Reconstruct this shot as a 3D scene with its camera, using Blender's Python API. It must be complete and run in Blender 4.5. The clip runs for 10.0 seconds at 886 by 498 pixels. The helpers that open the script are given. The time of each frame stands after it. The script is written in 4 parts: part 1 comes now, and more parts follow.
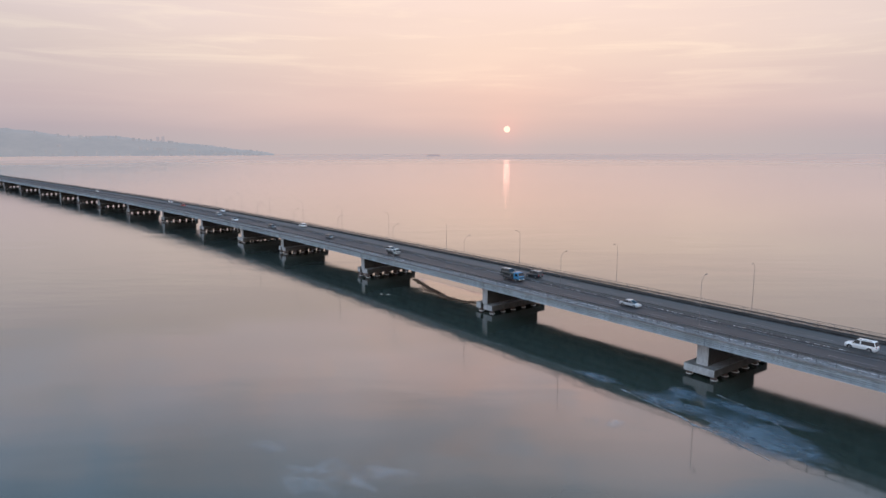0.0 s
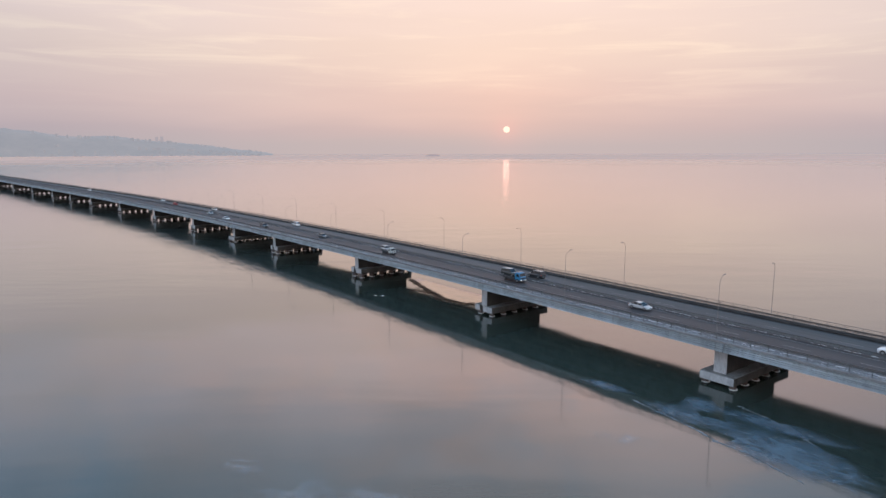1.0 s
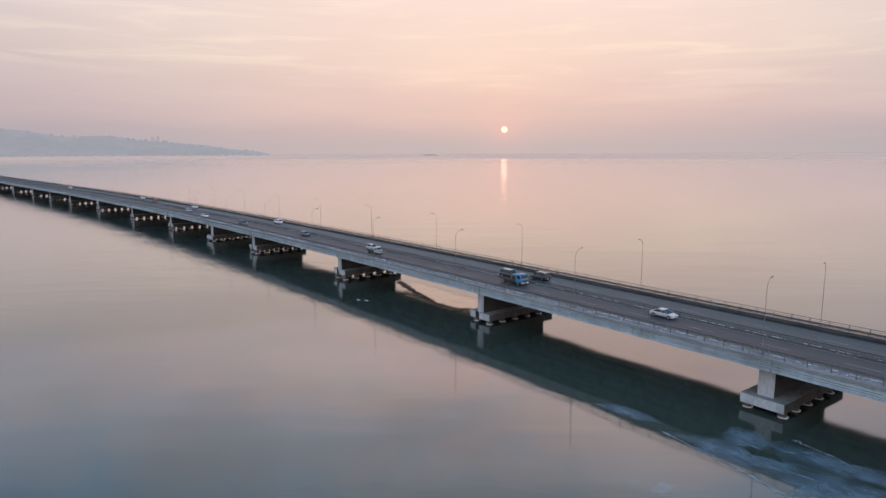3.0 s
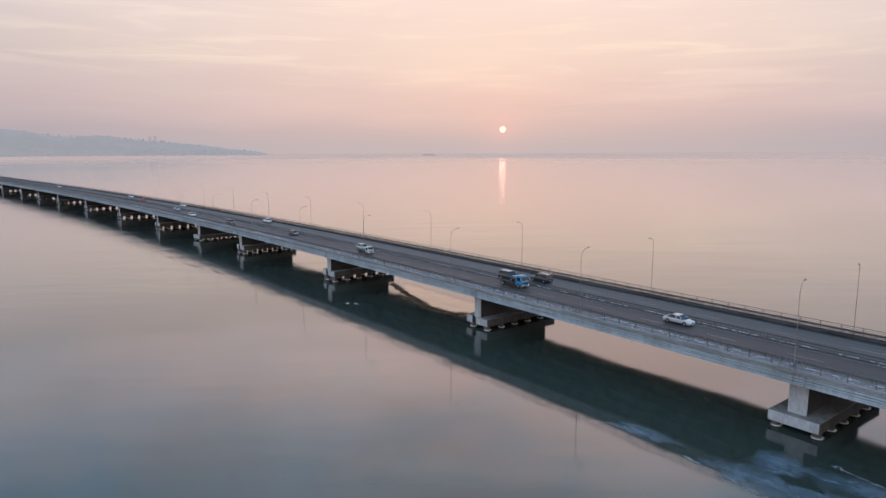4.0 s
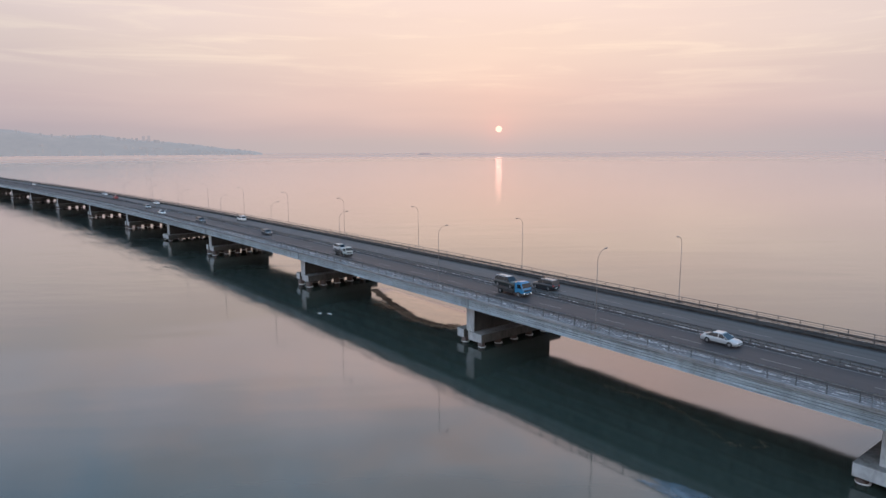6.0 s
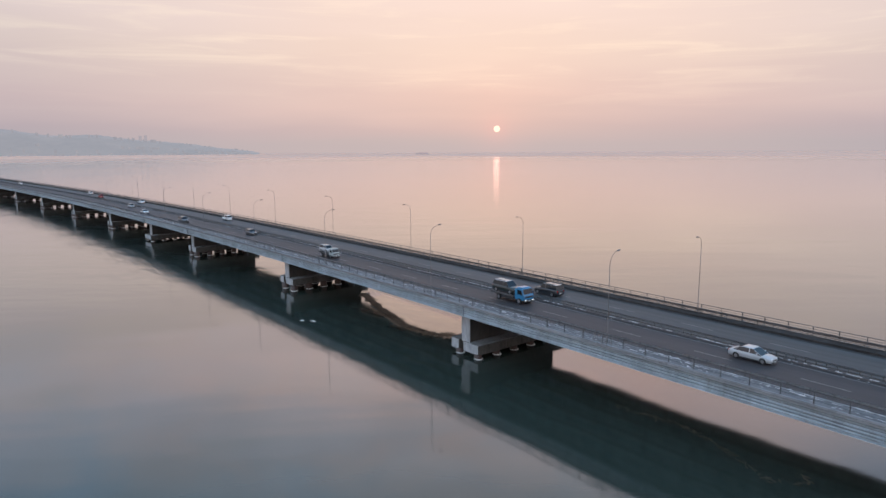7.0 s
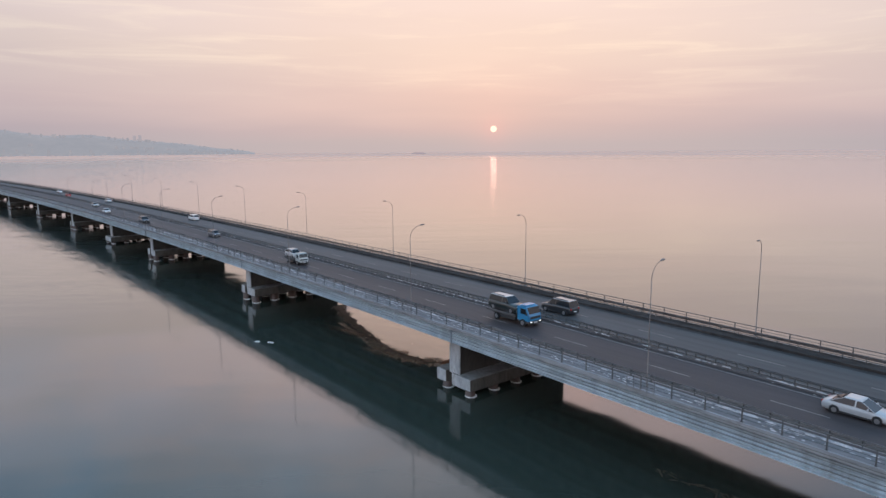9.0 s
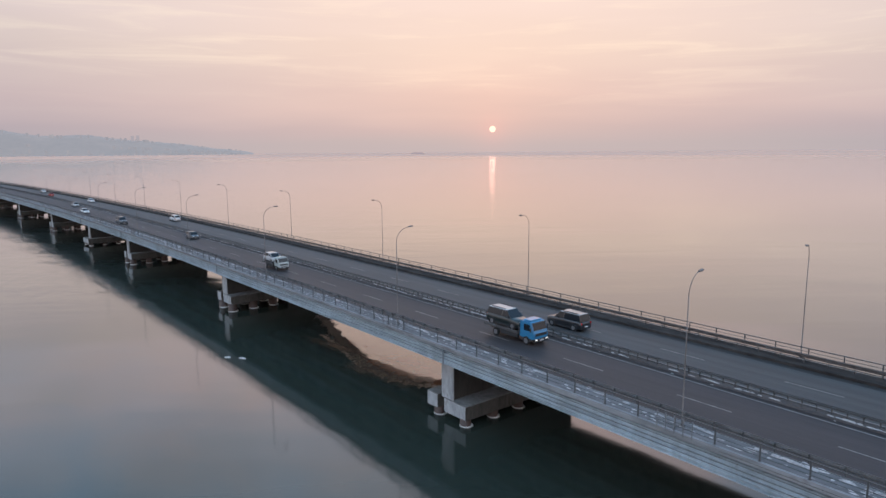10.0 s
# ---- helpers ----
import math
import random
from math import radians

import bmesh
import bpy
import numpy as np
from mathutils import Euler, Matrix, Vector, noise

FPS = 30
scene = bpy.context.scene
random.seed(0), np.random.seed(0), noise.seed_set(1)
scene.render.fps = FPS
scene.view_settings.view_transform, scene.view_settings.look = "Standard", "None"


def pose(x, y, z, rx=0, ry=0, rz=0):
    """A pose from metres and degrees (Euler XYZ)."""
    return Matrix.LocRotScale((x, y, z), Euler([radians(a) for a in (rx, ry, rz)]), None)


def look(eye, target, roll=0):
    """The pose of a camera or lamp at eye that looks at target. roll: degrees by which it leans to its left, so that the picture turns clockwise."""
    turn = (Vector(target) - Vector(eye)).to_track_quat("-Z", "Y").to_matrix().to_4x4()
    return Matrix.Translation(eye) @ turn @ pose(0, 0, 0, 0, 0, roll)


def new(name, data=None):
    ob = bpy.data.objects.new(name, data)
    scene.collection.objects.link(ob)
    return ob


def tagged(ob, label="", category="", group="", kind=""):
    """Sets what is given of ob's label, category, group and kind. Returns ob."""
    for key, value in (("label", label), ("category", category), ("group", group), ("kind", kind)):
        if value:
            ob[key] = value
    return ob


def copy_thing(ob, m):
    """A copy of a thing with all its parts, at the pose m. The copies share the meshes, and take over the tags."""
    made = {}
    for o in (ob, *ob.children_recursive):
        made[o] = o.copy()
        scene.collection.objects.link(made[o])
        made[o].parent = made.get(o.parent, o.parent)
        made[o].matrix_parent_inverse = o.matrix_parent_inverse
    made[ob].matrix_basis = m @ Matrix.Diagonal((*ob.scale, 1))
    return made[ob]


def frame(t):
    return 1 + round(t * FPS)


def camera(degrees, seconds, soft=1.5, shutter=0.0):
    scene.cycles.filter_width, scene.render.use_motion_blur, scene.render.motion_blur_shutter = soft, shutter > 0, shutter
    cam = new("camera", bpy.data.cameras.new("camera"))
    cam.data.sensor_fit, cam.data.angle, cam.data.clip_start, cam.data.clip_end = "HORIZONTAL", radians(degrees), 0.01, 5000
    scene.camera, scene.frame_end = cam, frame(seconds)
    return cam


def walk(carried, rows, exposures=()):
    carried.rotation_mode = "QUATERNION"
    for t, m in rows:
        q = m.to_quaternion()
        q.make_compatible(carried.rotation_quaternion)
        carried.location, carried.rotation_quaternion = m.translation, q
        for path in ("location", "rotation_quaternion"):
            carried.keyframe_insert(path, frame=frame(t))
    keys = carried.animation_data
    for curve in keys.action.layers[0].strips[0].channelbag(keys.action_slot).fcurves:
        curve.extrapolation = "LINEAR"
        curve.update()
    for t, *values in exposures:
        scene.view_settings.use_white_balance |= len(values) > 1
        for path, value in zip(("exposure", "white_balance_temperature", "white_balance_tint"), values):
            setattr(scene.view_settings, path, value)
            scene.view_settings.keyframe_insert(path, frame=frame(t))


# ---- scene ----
cam = camera(69.19, 10.0)
PATH = [
    (0, (-106.870, -94.921, 41.475), (-46.367, -16.803, 26.083), -0.058),
    (0.5, (-103.831, -91.538, 40.579), (-43.316, -13.425, 25.206), -0.074),
    (1, (-100.736, -88.125, 39.703), (-40.195, -10.030, 24.345), -0.090),
    (1.5, (-97.585, -84.681, 38.853), (-37.001, -6.618, 23.503), -0.106),
    (2, (-94.367, -81.180, 38.011), (-33.726, -3.159, 22.667), -0.122),
    (2.5, (-91.089, -77.635, 37.183), (-30.381, 0.334, 21.840), -0.138),
    (3, (-87.765, -74.054, 36.371), (-26.978, 3.854, 21.028), -0.154),
    (3.5, (-84.402, -70.442, 35.576), (-23.528, 7.396, 20.229), -0.170),
    (4, (-81.009, -66.804, 34.801), (-20.038, 10.958, 19.448), -0.186),
    (4.5, (-77.592, -63.143, 34.047), (-16.517, 14.535, 18.684), -0.202),
    (5, (-74.160, -59.471, 33.323), (-12.977, 18.119, 17.948), -0.218),
    (5.5, (-70.702, -55.777, 32.615), (-9.407, 21.722, 17.227), -0.234),
    (6, (-67.235, -52.071, 31.928), (-5.826, 25.335, 16.526), -0.250),
    (6.5, (-63.775, -48.403, 31.286), (-2.253, 28.910, 15.866), -0.266),
    (7, (-60.284, -44.680, 30.634), (1.349, 32.542, 15.204), -0.282),
    (7.5, (-56.769, -40.941, 29.997), (4.969, 36.196, 14.563), -0.298),
    (8, (-53.242, -37.198, 29.380), (8.594, 39.861, 13.945), -0.314),
    (8.5, (-49.709, -33.457, 28.784), (12.215, 43.532, 13.354), -0.330),
    (9, (-46.174, -29.720, 28.214), (15.828, 47.207, 12.792), -0.345),
    (9.5, (-42.640, -25.997, 27.677), (19.429, 50.879, 12.266), -0.361),
    (10, (-39.106, -22.282, 27.162), (23.016, 54.556, 11.773), -0.377),
]
walk(cam, [(t, look(eye, target, roll)) for t, eye, target, roll in PATH])

# ---- world, sun, exposure ----
SUN_AZ, SUN_EL = 43.36, 1.69
sun_dir = Vector((math.sin(radians(SUN_AZ)) * math.cos(radians(SUN_EL)), math.cos(radians(SUN_AZ)) * math.cos(radians(SUN_EL)), math.sin(radians(SUN_EL))))
scene.view_settings.exposure = 0.0


def math_node(nt, op, a, b=None, c=None, clamp=False):
    n = nt.nodes.new("ShaderNodeMath")
    n.operation, n.use_clamp = op, clamp
    for i, v in enumerate((a, b, c)):
        if v is None:
            continue
        if isinstance(v, (int, float)):
            n.inputs[i].default_value = v
        else:
            nt.links.new(v, n.inputs[i])
    return n.outputs[0]


def ramp_node(nt, fac, stops, interp="EASE"):
    n = nt.nodes.new("ShaderNodeValToRGB")
    n.color_ramp.interpolation = interp
    while len(n.color_ramp.elements) < len(stops):
        n.color_ramp.elements.new(0.5)
    for e, (p, col) in zip(n.color_ramp.elements, stops):
        e.position, e.color = p, (*col, 1)
    nt.links.new(fac, n.inputs[0])
    return n.outputs[0]


def mix_node(nt, fac, a, b, blend="MIX"):
    n = nt.nodes.new("ShaderNodeMix")
    n.data_type, n.blend_type = "RGBA", blend
    for sock, v in ((n.inputs[0], fac), (n.inputs[6], a), (n.inputs[7], b)):
        if isinstance(v, (int, float)):
            sock.default_value = v
        elif isinstance(v, tuple):
            sock.default_value = (*v, 1)
        else:
            nt.links.new(v, sock)
    return n.outputs[2]


def noise_node(nt, vec, scale, detail=4.0, rough=0.55, distort=0.0):
    n = nt.nodes.new("ShaderNodeTexNoise")
    n.inputs["Scale"].default_value, n.inputs["Detail"].default_value = scale, detail
    n.inputs["Roughness"].default_value, n.inputs["Distortion"].default_value = rough, distort
    if vec is not None:
        nt.links.new(vec, n.inputs["Vector"])
    return n.outputs[0]


def mapped(nt, vec, scale=(1, 1, 1), rot=(0, 0, 0)):
    n = nt.nodes.new("ShaderNodeMapping")
    n.inputs["Scale"].default_value, n.inputs["Rotation"].default_value = scale, rot
    nt.links.new(vec, n.inputs["Vector"])
    return n.outputs[0]


def build_world():
    w = bpy.data.worlds.new("dusk_sky")
    scene.world = w
    w.use_nodes = True
    nt = w.node_tree
    nt.nodes.clear()
    out = nt.nodes.new("ShaderNodeOutputWorld")
    sky = nt.nodes.new("ShaderNodeTexSky")
    sky.sky_type, sky.sun_disc = "NISHITA", False
    sky.sun_elevation, sky.sun_rotation = radians(SUN_EL), radians(SUN_AZ)
    sky.air_density, sky.dust_density = 1.0, 3.0
    bg_sky = nt.nodes.new("ShaderNodeBackground")
    bg_sky.inputs[1].default_value = 0.008
    nt.links.new(sky.outputs[0], bg_sky.inputs[0])
    tc = nt.nodes.new("ShaderNodeTexCoord")
    d = tc.outputs["Generated"]
    sep = nt.nodes.new("ShaderNodeSeparateXYZ")
    nt.links.new(d, sep.inputs[0])
    el = math_node(nt, "ABSOLUTE", math_node(nt, "ARCSINE", sep.outputs[2]))
    # thin high cloud, drawn out into long streaks
    streak = mapped(nt, d, (2.2, 2.2, 26.0), (0.03, -0.05, 0.3))
    n1 = noise_node(nt, streak, 1.7, 6, 0.6, 0.6)
    n2 = noise_node(nt, mapped(nt, d, (1.2, 1.2, 9.0), (0.02, 0.04, 0)), 1.6, 3, 0.5, 0.2)
    el_w = math_node(nt, "ADD", el, math_node(nt, "MULTIPLY", math_node(nt, "SUBTRACT", n2, 0.5), 0.10))
    t = math_node(nt, "DIVIDE", el_w, math.pi / 2, clamp=True)
    deg = 1 / 90
    haze = ramp_node(nt, t, SKY_STOPS, "LINEAR")
    cl = ramp_node(nt, n1, [(0.48, (0, 0, 0)), (0.72, (1, 1, 1))])
    band = ramp_node(nt, math_node(nt, "DIVIDE", el, math.pi / 2, clamp=True), [(2.5 * deg, (0, 0, 0)), (8 * deg, (1, 1, 1)), (20 * deg, (1, 1, 1)), (40 * deg, (0.2, 0.2, 0.2))], "LINEAR")
    cfac = math_node(nt, "MULTIPLY", math_node(nt, "MULTIPLY", cl, band), 0.34)
    haze = mix_node(nt, cfac, haze, (1.12, 0.93, 0.74))
    # broad, soft banks of cloud higher up
    n3 = noise_node(nt, mapped(nt, d, (2.0, 2.0, 5.0), (0.05, 0.1, 2.1)), 1.5, 5, 0.55, 0.5)
    high = ramp_node(nt, t, [(12 * deg, (0, 0, 0)), (26 * deg, (1, 1, 1))], "LINEAR")
    bank = math_node(nt, "MULTIPLY_ADD", math_node(nt, "MULTIPLY", math_node(nt, "SUBTRACT", n3, 0.5), high), 0.85, 1.0)
    vm = nt.nodes.new("ShaderNodeVectorMath")
    vm.operation = "SCALE"
    nt.links.new(haze, vm.inputs[0])
    nt.links.new(bank, vm.inputs["Scale"])
    haze = vm.outputs[0]
    # some banks stay rosy, others are already grey-blue
    n4 = noise_node(nt, mapped(nt, d, (3.0, 3.0, 9.0), (0.1, 0.05, 0.7)), 1.5, 4, 0.55, 0.8)
    cool = math_node(nt, "MULTIPLY", ramp_node(nt, n4, [(0.40, (0, 0, 0)), (0.62, (1, 1, 1))]), high)
    haze = mix_node(nt, cool, haze, mix_node(nt, 1.0, haze, (0.80, 0.95, 1.06), "MULTIPLY"))
    # brighter and warmer towards the sun
    dot = nt.nodes.new("ShaderNodeVectorMath")
    dot.operation = "DOT_PRODUCT"
    nt.links.new(d, dot.inputs[0])
    dot.inputs[1].default_value = sun_dir
    dv = dot.outputs["Value"]
    side = ramp_node(nt, math_node(nt, "MULTIPLY_ADD", dv, 0.5, 0.5, clamp=True), SIDE_STOPS, "LINEAR")
    haze = mix_node(nt, 1.0, haze, side, "MULTIPLY")
    # the upper sky turns blue away from the sun
    upper = ramp_node(nt, math_node(nt, "MULTIPLY_ADD", dv, 0.5, 0.5, clamp=True), [(0.0, (0.98, 1.0, 1.04)), (0.5, (0.82, 0.90, 0.98)), (0.80, (0.44, 0.65, 0.81)), (0.88, (0.62, 0.79, 0.92)), (0.935, (1.13, 1.06, 1.08)), (0.97, (1.36, 1.19, 1.17)), (1.0, (1.32, 1.15, 1.14))], "LINEAR")
    haze = mix_node(nt, high, haze, mix_node(nt, 1.0, haze, upper, "MULTIPLY"))
    glow = math_node(nt, "POWER", math_node(nt, "MAXIMUM", dv, 0.0), 900.0)
    haze = mix_node(nt, math_node(nt, "MULTIPLY", glow, 0.12), haze, (1.0, 0.55, 0.48))
    rim = math_node(nt, "POWER", math_node(nt, "MAXIMUM", dv, 0.0), 7000.0)
    haze = mix_node(nt, math_node(nt, "MULTIPLY", rim, 0.16), haze, (1.0, 0.50, 0.46))
    # the sun itself, veiled by haze
    disc = nt.nodes.new("ShaderNodeMapRange")
    disc.interpolation_type = "SMOOTHSTEP"
    disc.inputs["From Min"].default_value = math.cos(radians(0.305))
    disc.inputs["From Max"].default_value = math.cos(radians(0.235))
    nt.links.new(dv, disc.inputs["Value"])
    haze = mix_node(nt, disc.outputs[0], haze, (1.45, 1.06, 0.84))
    bg = nt.nodes.new("ShaderNodeBackground")
    bg.inputs[1].default_value = 1.0
    nt.links.new(haze, bg.inputs[0])
    add = nt.nodes.new("ShaderNodeAddShader")
    nt.links.new(bg.outputs[0], add.inputs[0])
    nt.links.new(bg_sky.outputs[0], add.inputs[1])
    nt.links.new(add.outputs[0], out.inputs[0])


D1 = 1 / 90
SKY_STOPS = [(0.0, (0.545, 0.470, 0.478)), (1.6 * D1, (0.580, 0.474, 0.482)), (4 * D1, (0.70, 0.545, 0.525)), (8 * D1, (0.825, 0.664, 0.597)),
             (14 * D1, (0.94, 0.765, 0.715)), (20 * D1, (1.60, 1.25, 1.18)), (28 * D1, (1.48, 1.46, 1.52)), (36 * D1, (0.90, 1.13, 1.33)), (1.0, (0.46, 0.53, 0.61))]
SIDE_STOPS = [(0.0, (1.14, 1.24, 1.34)), (0.45, (0.97, 1.05, 1.13)), (0.65, (0.78, 0.90, 1.03)), (0.82, (0.74, 0.81, 0.92)), (0.90, (0.84, 0.87, 0.92)), (0.95, (0.95, 0.95, 0.96)), (0.98, (1.02, 0.99, 0.97)), (1.0, (1.02, 1.0, 0.98))]
build_world()

sun = new("sun", bpy.data.lights.new("sun", "SUN"))
sun.data.energy, sun.data.angle, sun.data.color = 0.0002, radians(0.6), (1.0, 0.45, 0.38)
sun.matrix_basis = look(sun_dir * 500, (0, 0, 0))


# ---- materials ----
def material(name, colour, rough=0.6, metal=0.0, spec=0.5, var=0.25, grain=8.0, stain=0.6, bump=0.2, bump_dist=0.01, stretch=(1, 1, 1), second=None, rand=0.0):
    m = bpy.data.materials.new(name)
    m.use_nodes = True
    nt = m.node_tree
    b = nt.nodes["Principled BSDF"]
    b.inputs["Metallic"].default_value = metal
    b.inputs["Specular IOR Level"].default_value = spec
    geo = nt.nodes.new("ShaderNodeNewGeometry")
    pos = mapped(nt, geo.outputs["Position"], stretch)
    fine = noise_node(nt, pos, grain, 6, 0.65)
    broad = noise_node(nt, pos, stain, 4, 0.6, 0.4)
    lo = tuple(c * (1 - var) for c in colour)
    hi = tuple(min(1, c * (1 + var)) for c in colour)
    f = math_node(nt, "ADD", math_node(nt, "MULTIPLY", fine, 0.4), math_node(nt, "MULTIPLY", broad, 0.6))
    col = ramp_node(nt, f, [(0.34, lo), (0.66, hi)], "LINEAR")
    if second:
        col = mix_node(nt, ramp_node(nt, broad, [(0.55, (0, 0, 0)), (0.72, (1, 1, 1))]), col, second)
    if rand:
        oi = nt.nodes.new("ShaderNodeObjectInfo")
        k = math_node(nt, "MULTIPLY_ADD", oi.outputs["Random"], 2 * rand, 1 - rand)
        vm = nt.nodes.new("ShaderNodeVectorMath")
        vm.operation = "SCALE"
        nt.links.new(col, vm.inputs[0])
        nt.links.new(k, vm.inputs["Scale"])
        col = vm.outputs[0]
    nt.links.new(col, b.inputs["Base Color"])
    nt.links.new(math_node(nt, "MULTIPLY_ADD", broad, 0.25, rough - 0.12, clamp=True), b.inputs["Roughness"])
    if bump:
        bp = nt.nodes.new("ShaderNodeBump")
        bp.inputs["Strength"].default_value, bp.inputs["Distance"].default_value = bump, bump_dist
        nt.links.new(fine, bp.inputs["Height"])
        nt.links.new(bp.outputs[0], b.inputs["Normal"])
    return m


def plain(name, colour, rough=0.3, metal=0.0, emit=None, strength=0.0, coat=0.0):
    m = bpy.data.materials.new(name)
    m.use_nodes = True
    b = m.node_tree.nodes["Principled BSDF"]
    b.inputs["Base Color"].default_value = (*colour, 1)
    b.inputs["Roughness"].default_value, b.inputs["Metallic"].default_value = rough, metal
    b.inputs["Coat Weight"].default_value = coat
    if emit:
        b.inputs["Emission Color"].default_value = (*emit, 1)
        b.inputs["Emission Strength"].default_value = strength
    return m


def water_material():
    m = bpy.data.materials.new("sea_water")
    m.use_nodes = True
    nt = m.node_tree
    b = nt.nodes["Principled BSDF"]
    b.inputs["Specular IOR Level"].default_value = 0.5
    b.inputs["IOR"].default_value = WATER_IOR
    b.inputs["Specular Tint"].default_value = (1.0, 0.93, 0.975, 1)
    b.inputs["Coat Weight"].default_value, b.inputs["Coat IOR"].default_value, b.inputs["Coat Roughness"].default_value = 1.0, 1.33, 0.04
    geo = nt.nodes.new("ShaderNodeNewGeometry")
    pos = geo.outputs["Position"]
    murk = noise_node(nt, mapped(nt, pos, (0.02, 0.012, 0.02)), 1.0, 4, 0.55, 0.3)
    nt.links.new(ramp_node(nt, murk, [(0.3, (0.026, 0.036, 0.030)), (0.7, (0.036, 0.047, 0.039))], "LINEAR"), b.inputs["Base Color"])
    # calm slicks and slightly ruffled patches
    slick = noise_node(nt, mapped(nt, pos, (0.006, 0.0035, 0.01), (0, 0, -0.7)), 1.0, 5, 0.55, 0.8)
    ruff = ramp_node(nt, slick, [(0.45, (0.1, 0.1, 0.1)), (0.62, (1, 1, 1))])
    sp = nt.nodes.new("ShaderNodeSeparateXYZ")
    nt.links.new(pos, sp.inputs[0])
    drift = math_node(nt, "MULTIPLY_ADD", sp.outputs[1], 1 / 90, -0.8, clamp=True)
    # far out the small waves run together into one rougher sheet
    away = nt.nodes.new("ShaderNodeVectorMath")
    away.operation = "LENGTH"
    nt.links.new(pos, away.inputs[0])
    open_sea = math_node(nt, "MULTIPLY_ADD", away.outputs["Value"], 1 / 2200, -0.2, clamp=True)
    rough = math_node(nt, "MULTIPLY_ADD", drift, -0.01, math_node(nt, "MULTIPLY_ADD", ruff, 0.03, 0.055))
    rough = math_node(nt, "MULTIPLY_ADD", open_sea, 0.065, rough)
    # ripples lie across the breeze, long in one direction and short in the other
    wind = mapped(nt, pos, (1, 1, 1), (0, 0, 0.66))
    swell = noise_node(nt, mapped(nt, wind, (0.16, 0.35, 0.3)), 1.0, 2, 0.5, 0.3)
    rip = noise_node(nt, mapped(nt, wind, (0.6, 1.6, 1.0)), 1.0, 3, 0.55, 0.2)
    lane = noise_node(nt, mapped(nt, wind, (0.014, 0.05, 0.05)), 1.0, 2, 0.5, 0.3)
    long = noise_node(nt, mapped(nt, wind, (0.06, 0.30, 0.2)), 1.0, 4, 0.6, 0.4)
    hgt = math_node(nt, "ADD", math_node(nt, "MULTIPLY", swell, math_node(nt, "MULTIPLY_ADD", drift, 0.035, 0.012)), math_node(nt, "MULTIPLY", lane, 0.25))
    hgt = math_node(nt, "ADD", hgt, math_node(nt, "MULTIPLY", long, math_node(nt, "MULTIPLY", drift, 0.10)))
    hgt = math_node(nt, "ADD", hgt, math_node(nt, "MULTIPLY", rip, math_node(nt, "ADD", math_node(nt, "MULTIPLY_ADD", ruff, 0.004, 0.001), math_node(nt, "MULTIPLY", drift, 0.012))))
    # a breeze ruffles the water beside the middle spans, in long cat's-paws
    side = math_node(nt, "ADD", sp.outputs[0], math_node(nt, "MULTIPLY", math_node(nt, "MULTIPLY", sp.outputs[1], sp.outputs[1]), 1.22e-4))
    rag = math_node(nt, "MULTIPLY", math_node(nt, "SUBTRACT", noise_node(nt, mapped(nt, pos, (0.05, 0.02, 0.05)), 1.0, 3, 0.6), 0.5), 30.0)
    # the water stirred round the piers is rougher
    stir = math_node(nt, "MULTIPLY", math_node(nt, "MULTIPLY_ADD", math_node(nt, "ADD", side, math_node(nt, "MULTIPLY", rag, 0.5)), 1 / 14, 26 / 14, clamp=True), math_node(nt, "MULTIPLY_ADD", side, -1 / 10, 3.0, clamp=True))
    rough = math_node(nt, "MULTIPLY_ADD", stir, 0.022, rough)
    nt.links.new(rough, b.inputs["Roughness"])
    nt.links.new(rough, b.inputs["Coat Roughness"])
    side = math_node(nt, "ADD", side, rag)
    paws = math_node(nt, "MULTIPLY", math_node(nt, "MULTIPLY_ADD", side, 1 / 12, 32 / 12, clamp=True), math_node(nt, "MULTIPLY_ADD", side, -1 / 10, 0.6, clamp=True))
    paws = math_node(nt, "MULTIPLY", paws, math_node(nt, "MULTIPLY", math_node(nt, "MULTIPLY_ADD", sp.outputs[1], 1 / 40, -2.2, clamp=True), math_node(nt, "MULTIPLY_ADD", sp.outputs[1], -1 / 120, 3.6, clamp=True)))
    chop = noise_node(nt, mapped(nt, mapped(nt, pos, (1, 1, 1), (0, 0, 0.1)), (0.30, 0.09, 0.2)), 1.0, 4, 0.6, 0.8)
    hgt = math_node(nt, "ADD", hgt, math_node(nt, "MULTIPLY", math_node(nt, "MULTIPLY", chop, paws), 0.22))
    bp = nt.nodes.new("ShaderNodeBump")
    bp.inputs["Strength"].default_value, bp.inputs["Distance"].default_value = 0.6, 1.0
    nt.links.new(hgt, bp.inputs["Height"])
    nt.links.new(bp.outputs[0], b.inputs["Normal"])
    nt.links.new(bp.outputs[0], b.inputs["Coat Normal"])
    # far out the water fades into a flat tint painted for the horizon haze
    veil = nt.nodes.new("ShaderNodeBsdfDiffuse")
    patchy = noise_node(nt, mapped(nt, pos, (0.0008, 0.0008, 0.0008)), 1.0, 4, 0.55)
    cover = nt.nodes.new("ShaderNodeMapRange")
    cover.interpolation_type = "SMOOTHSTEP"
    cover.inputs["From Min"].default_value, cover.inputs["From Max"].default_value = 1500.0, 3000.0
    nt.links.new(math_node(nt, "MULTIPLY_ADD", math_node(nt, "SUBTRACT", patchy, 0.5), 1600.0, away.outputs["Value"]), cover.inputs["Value"])
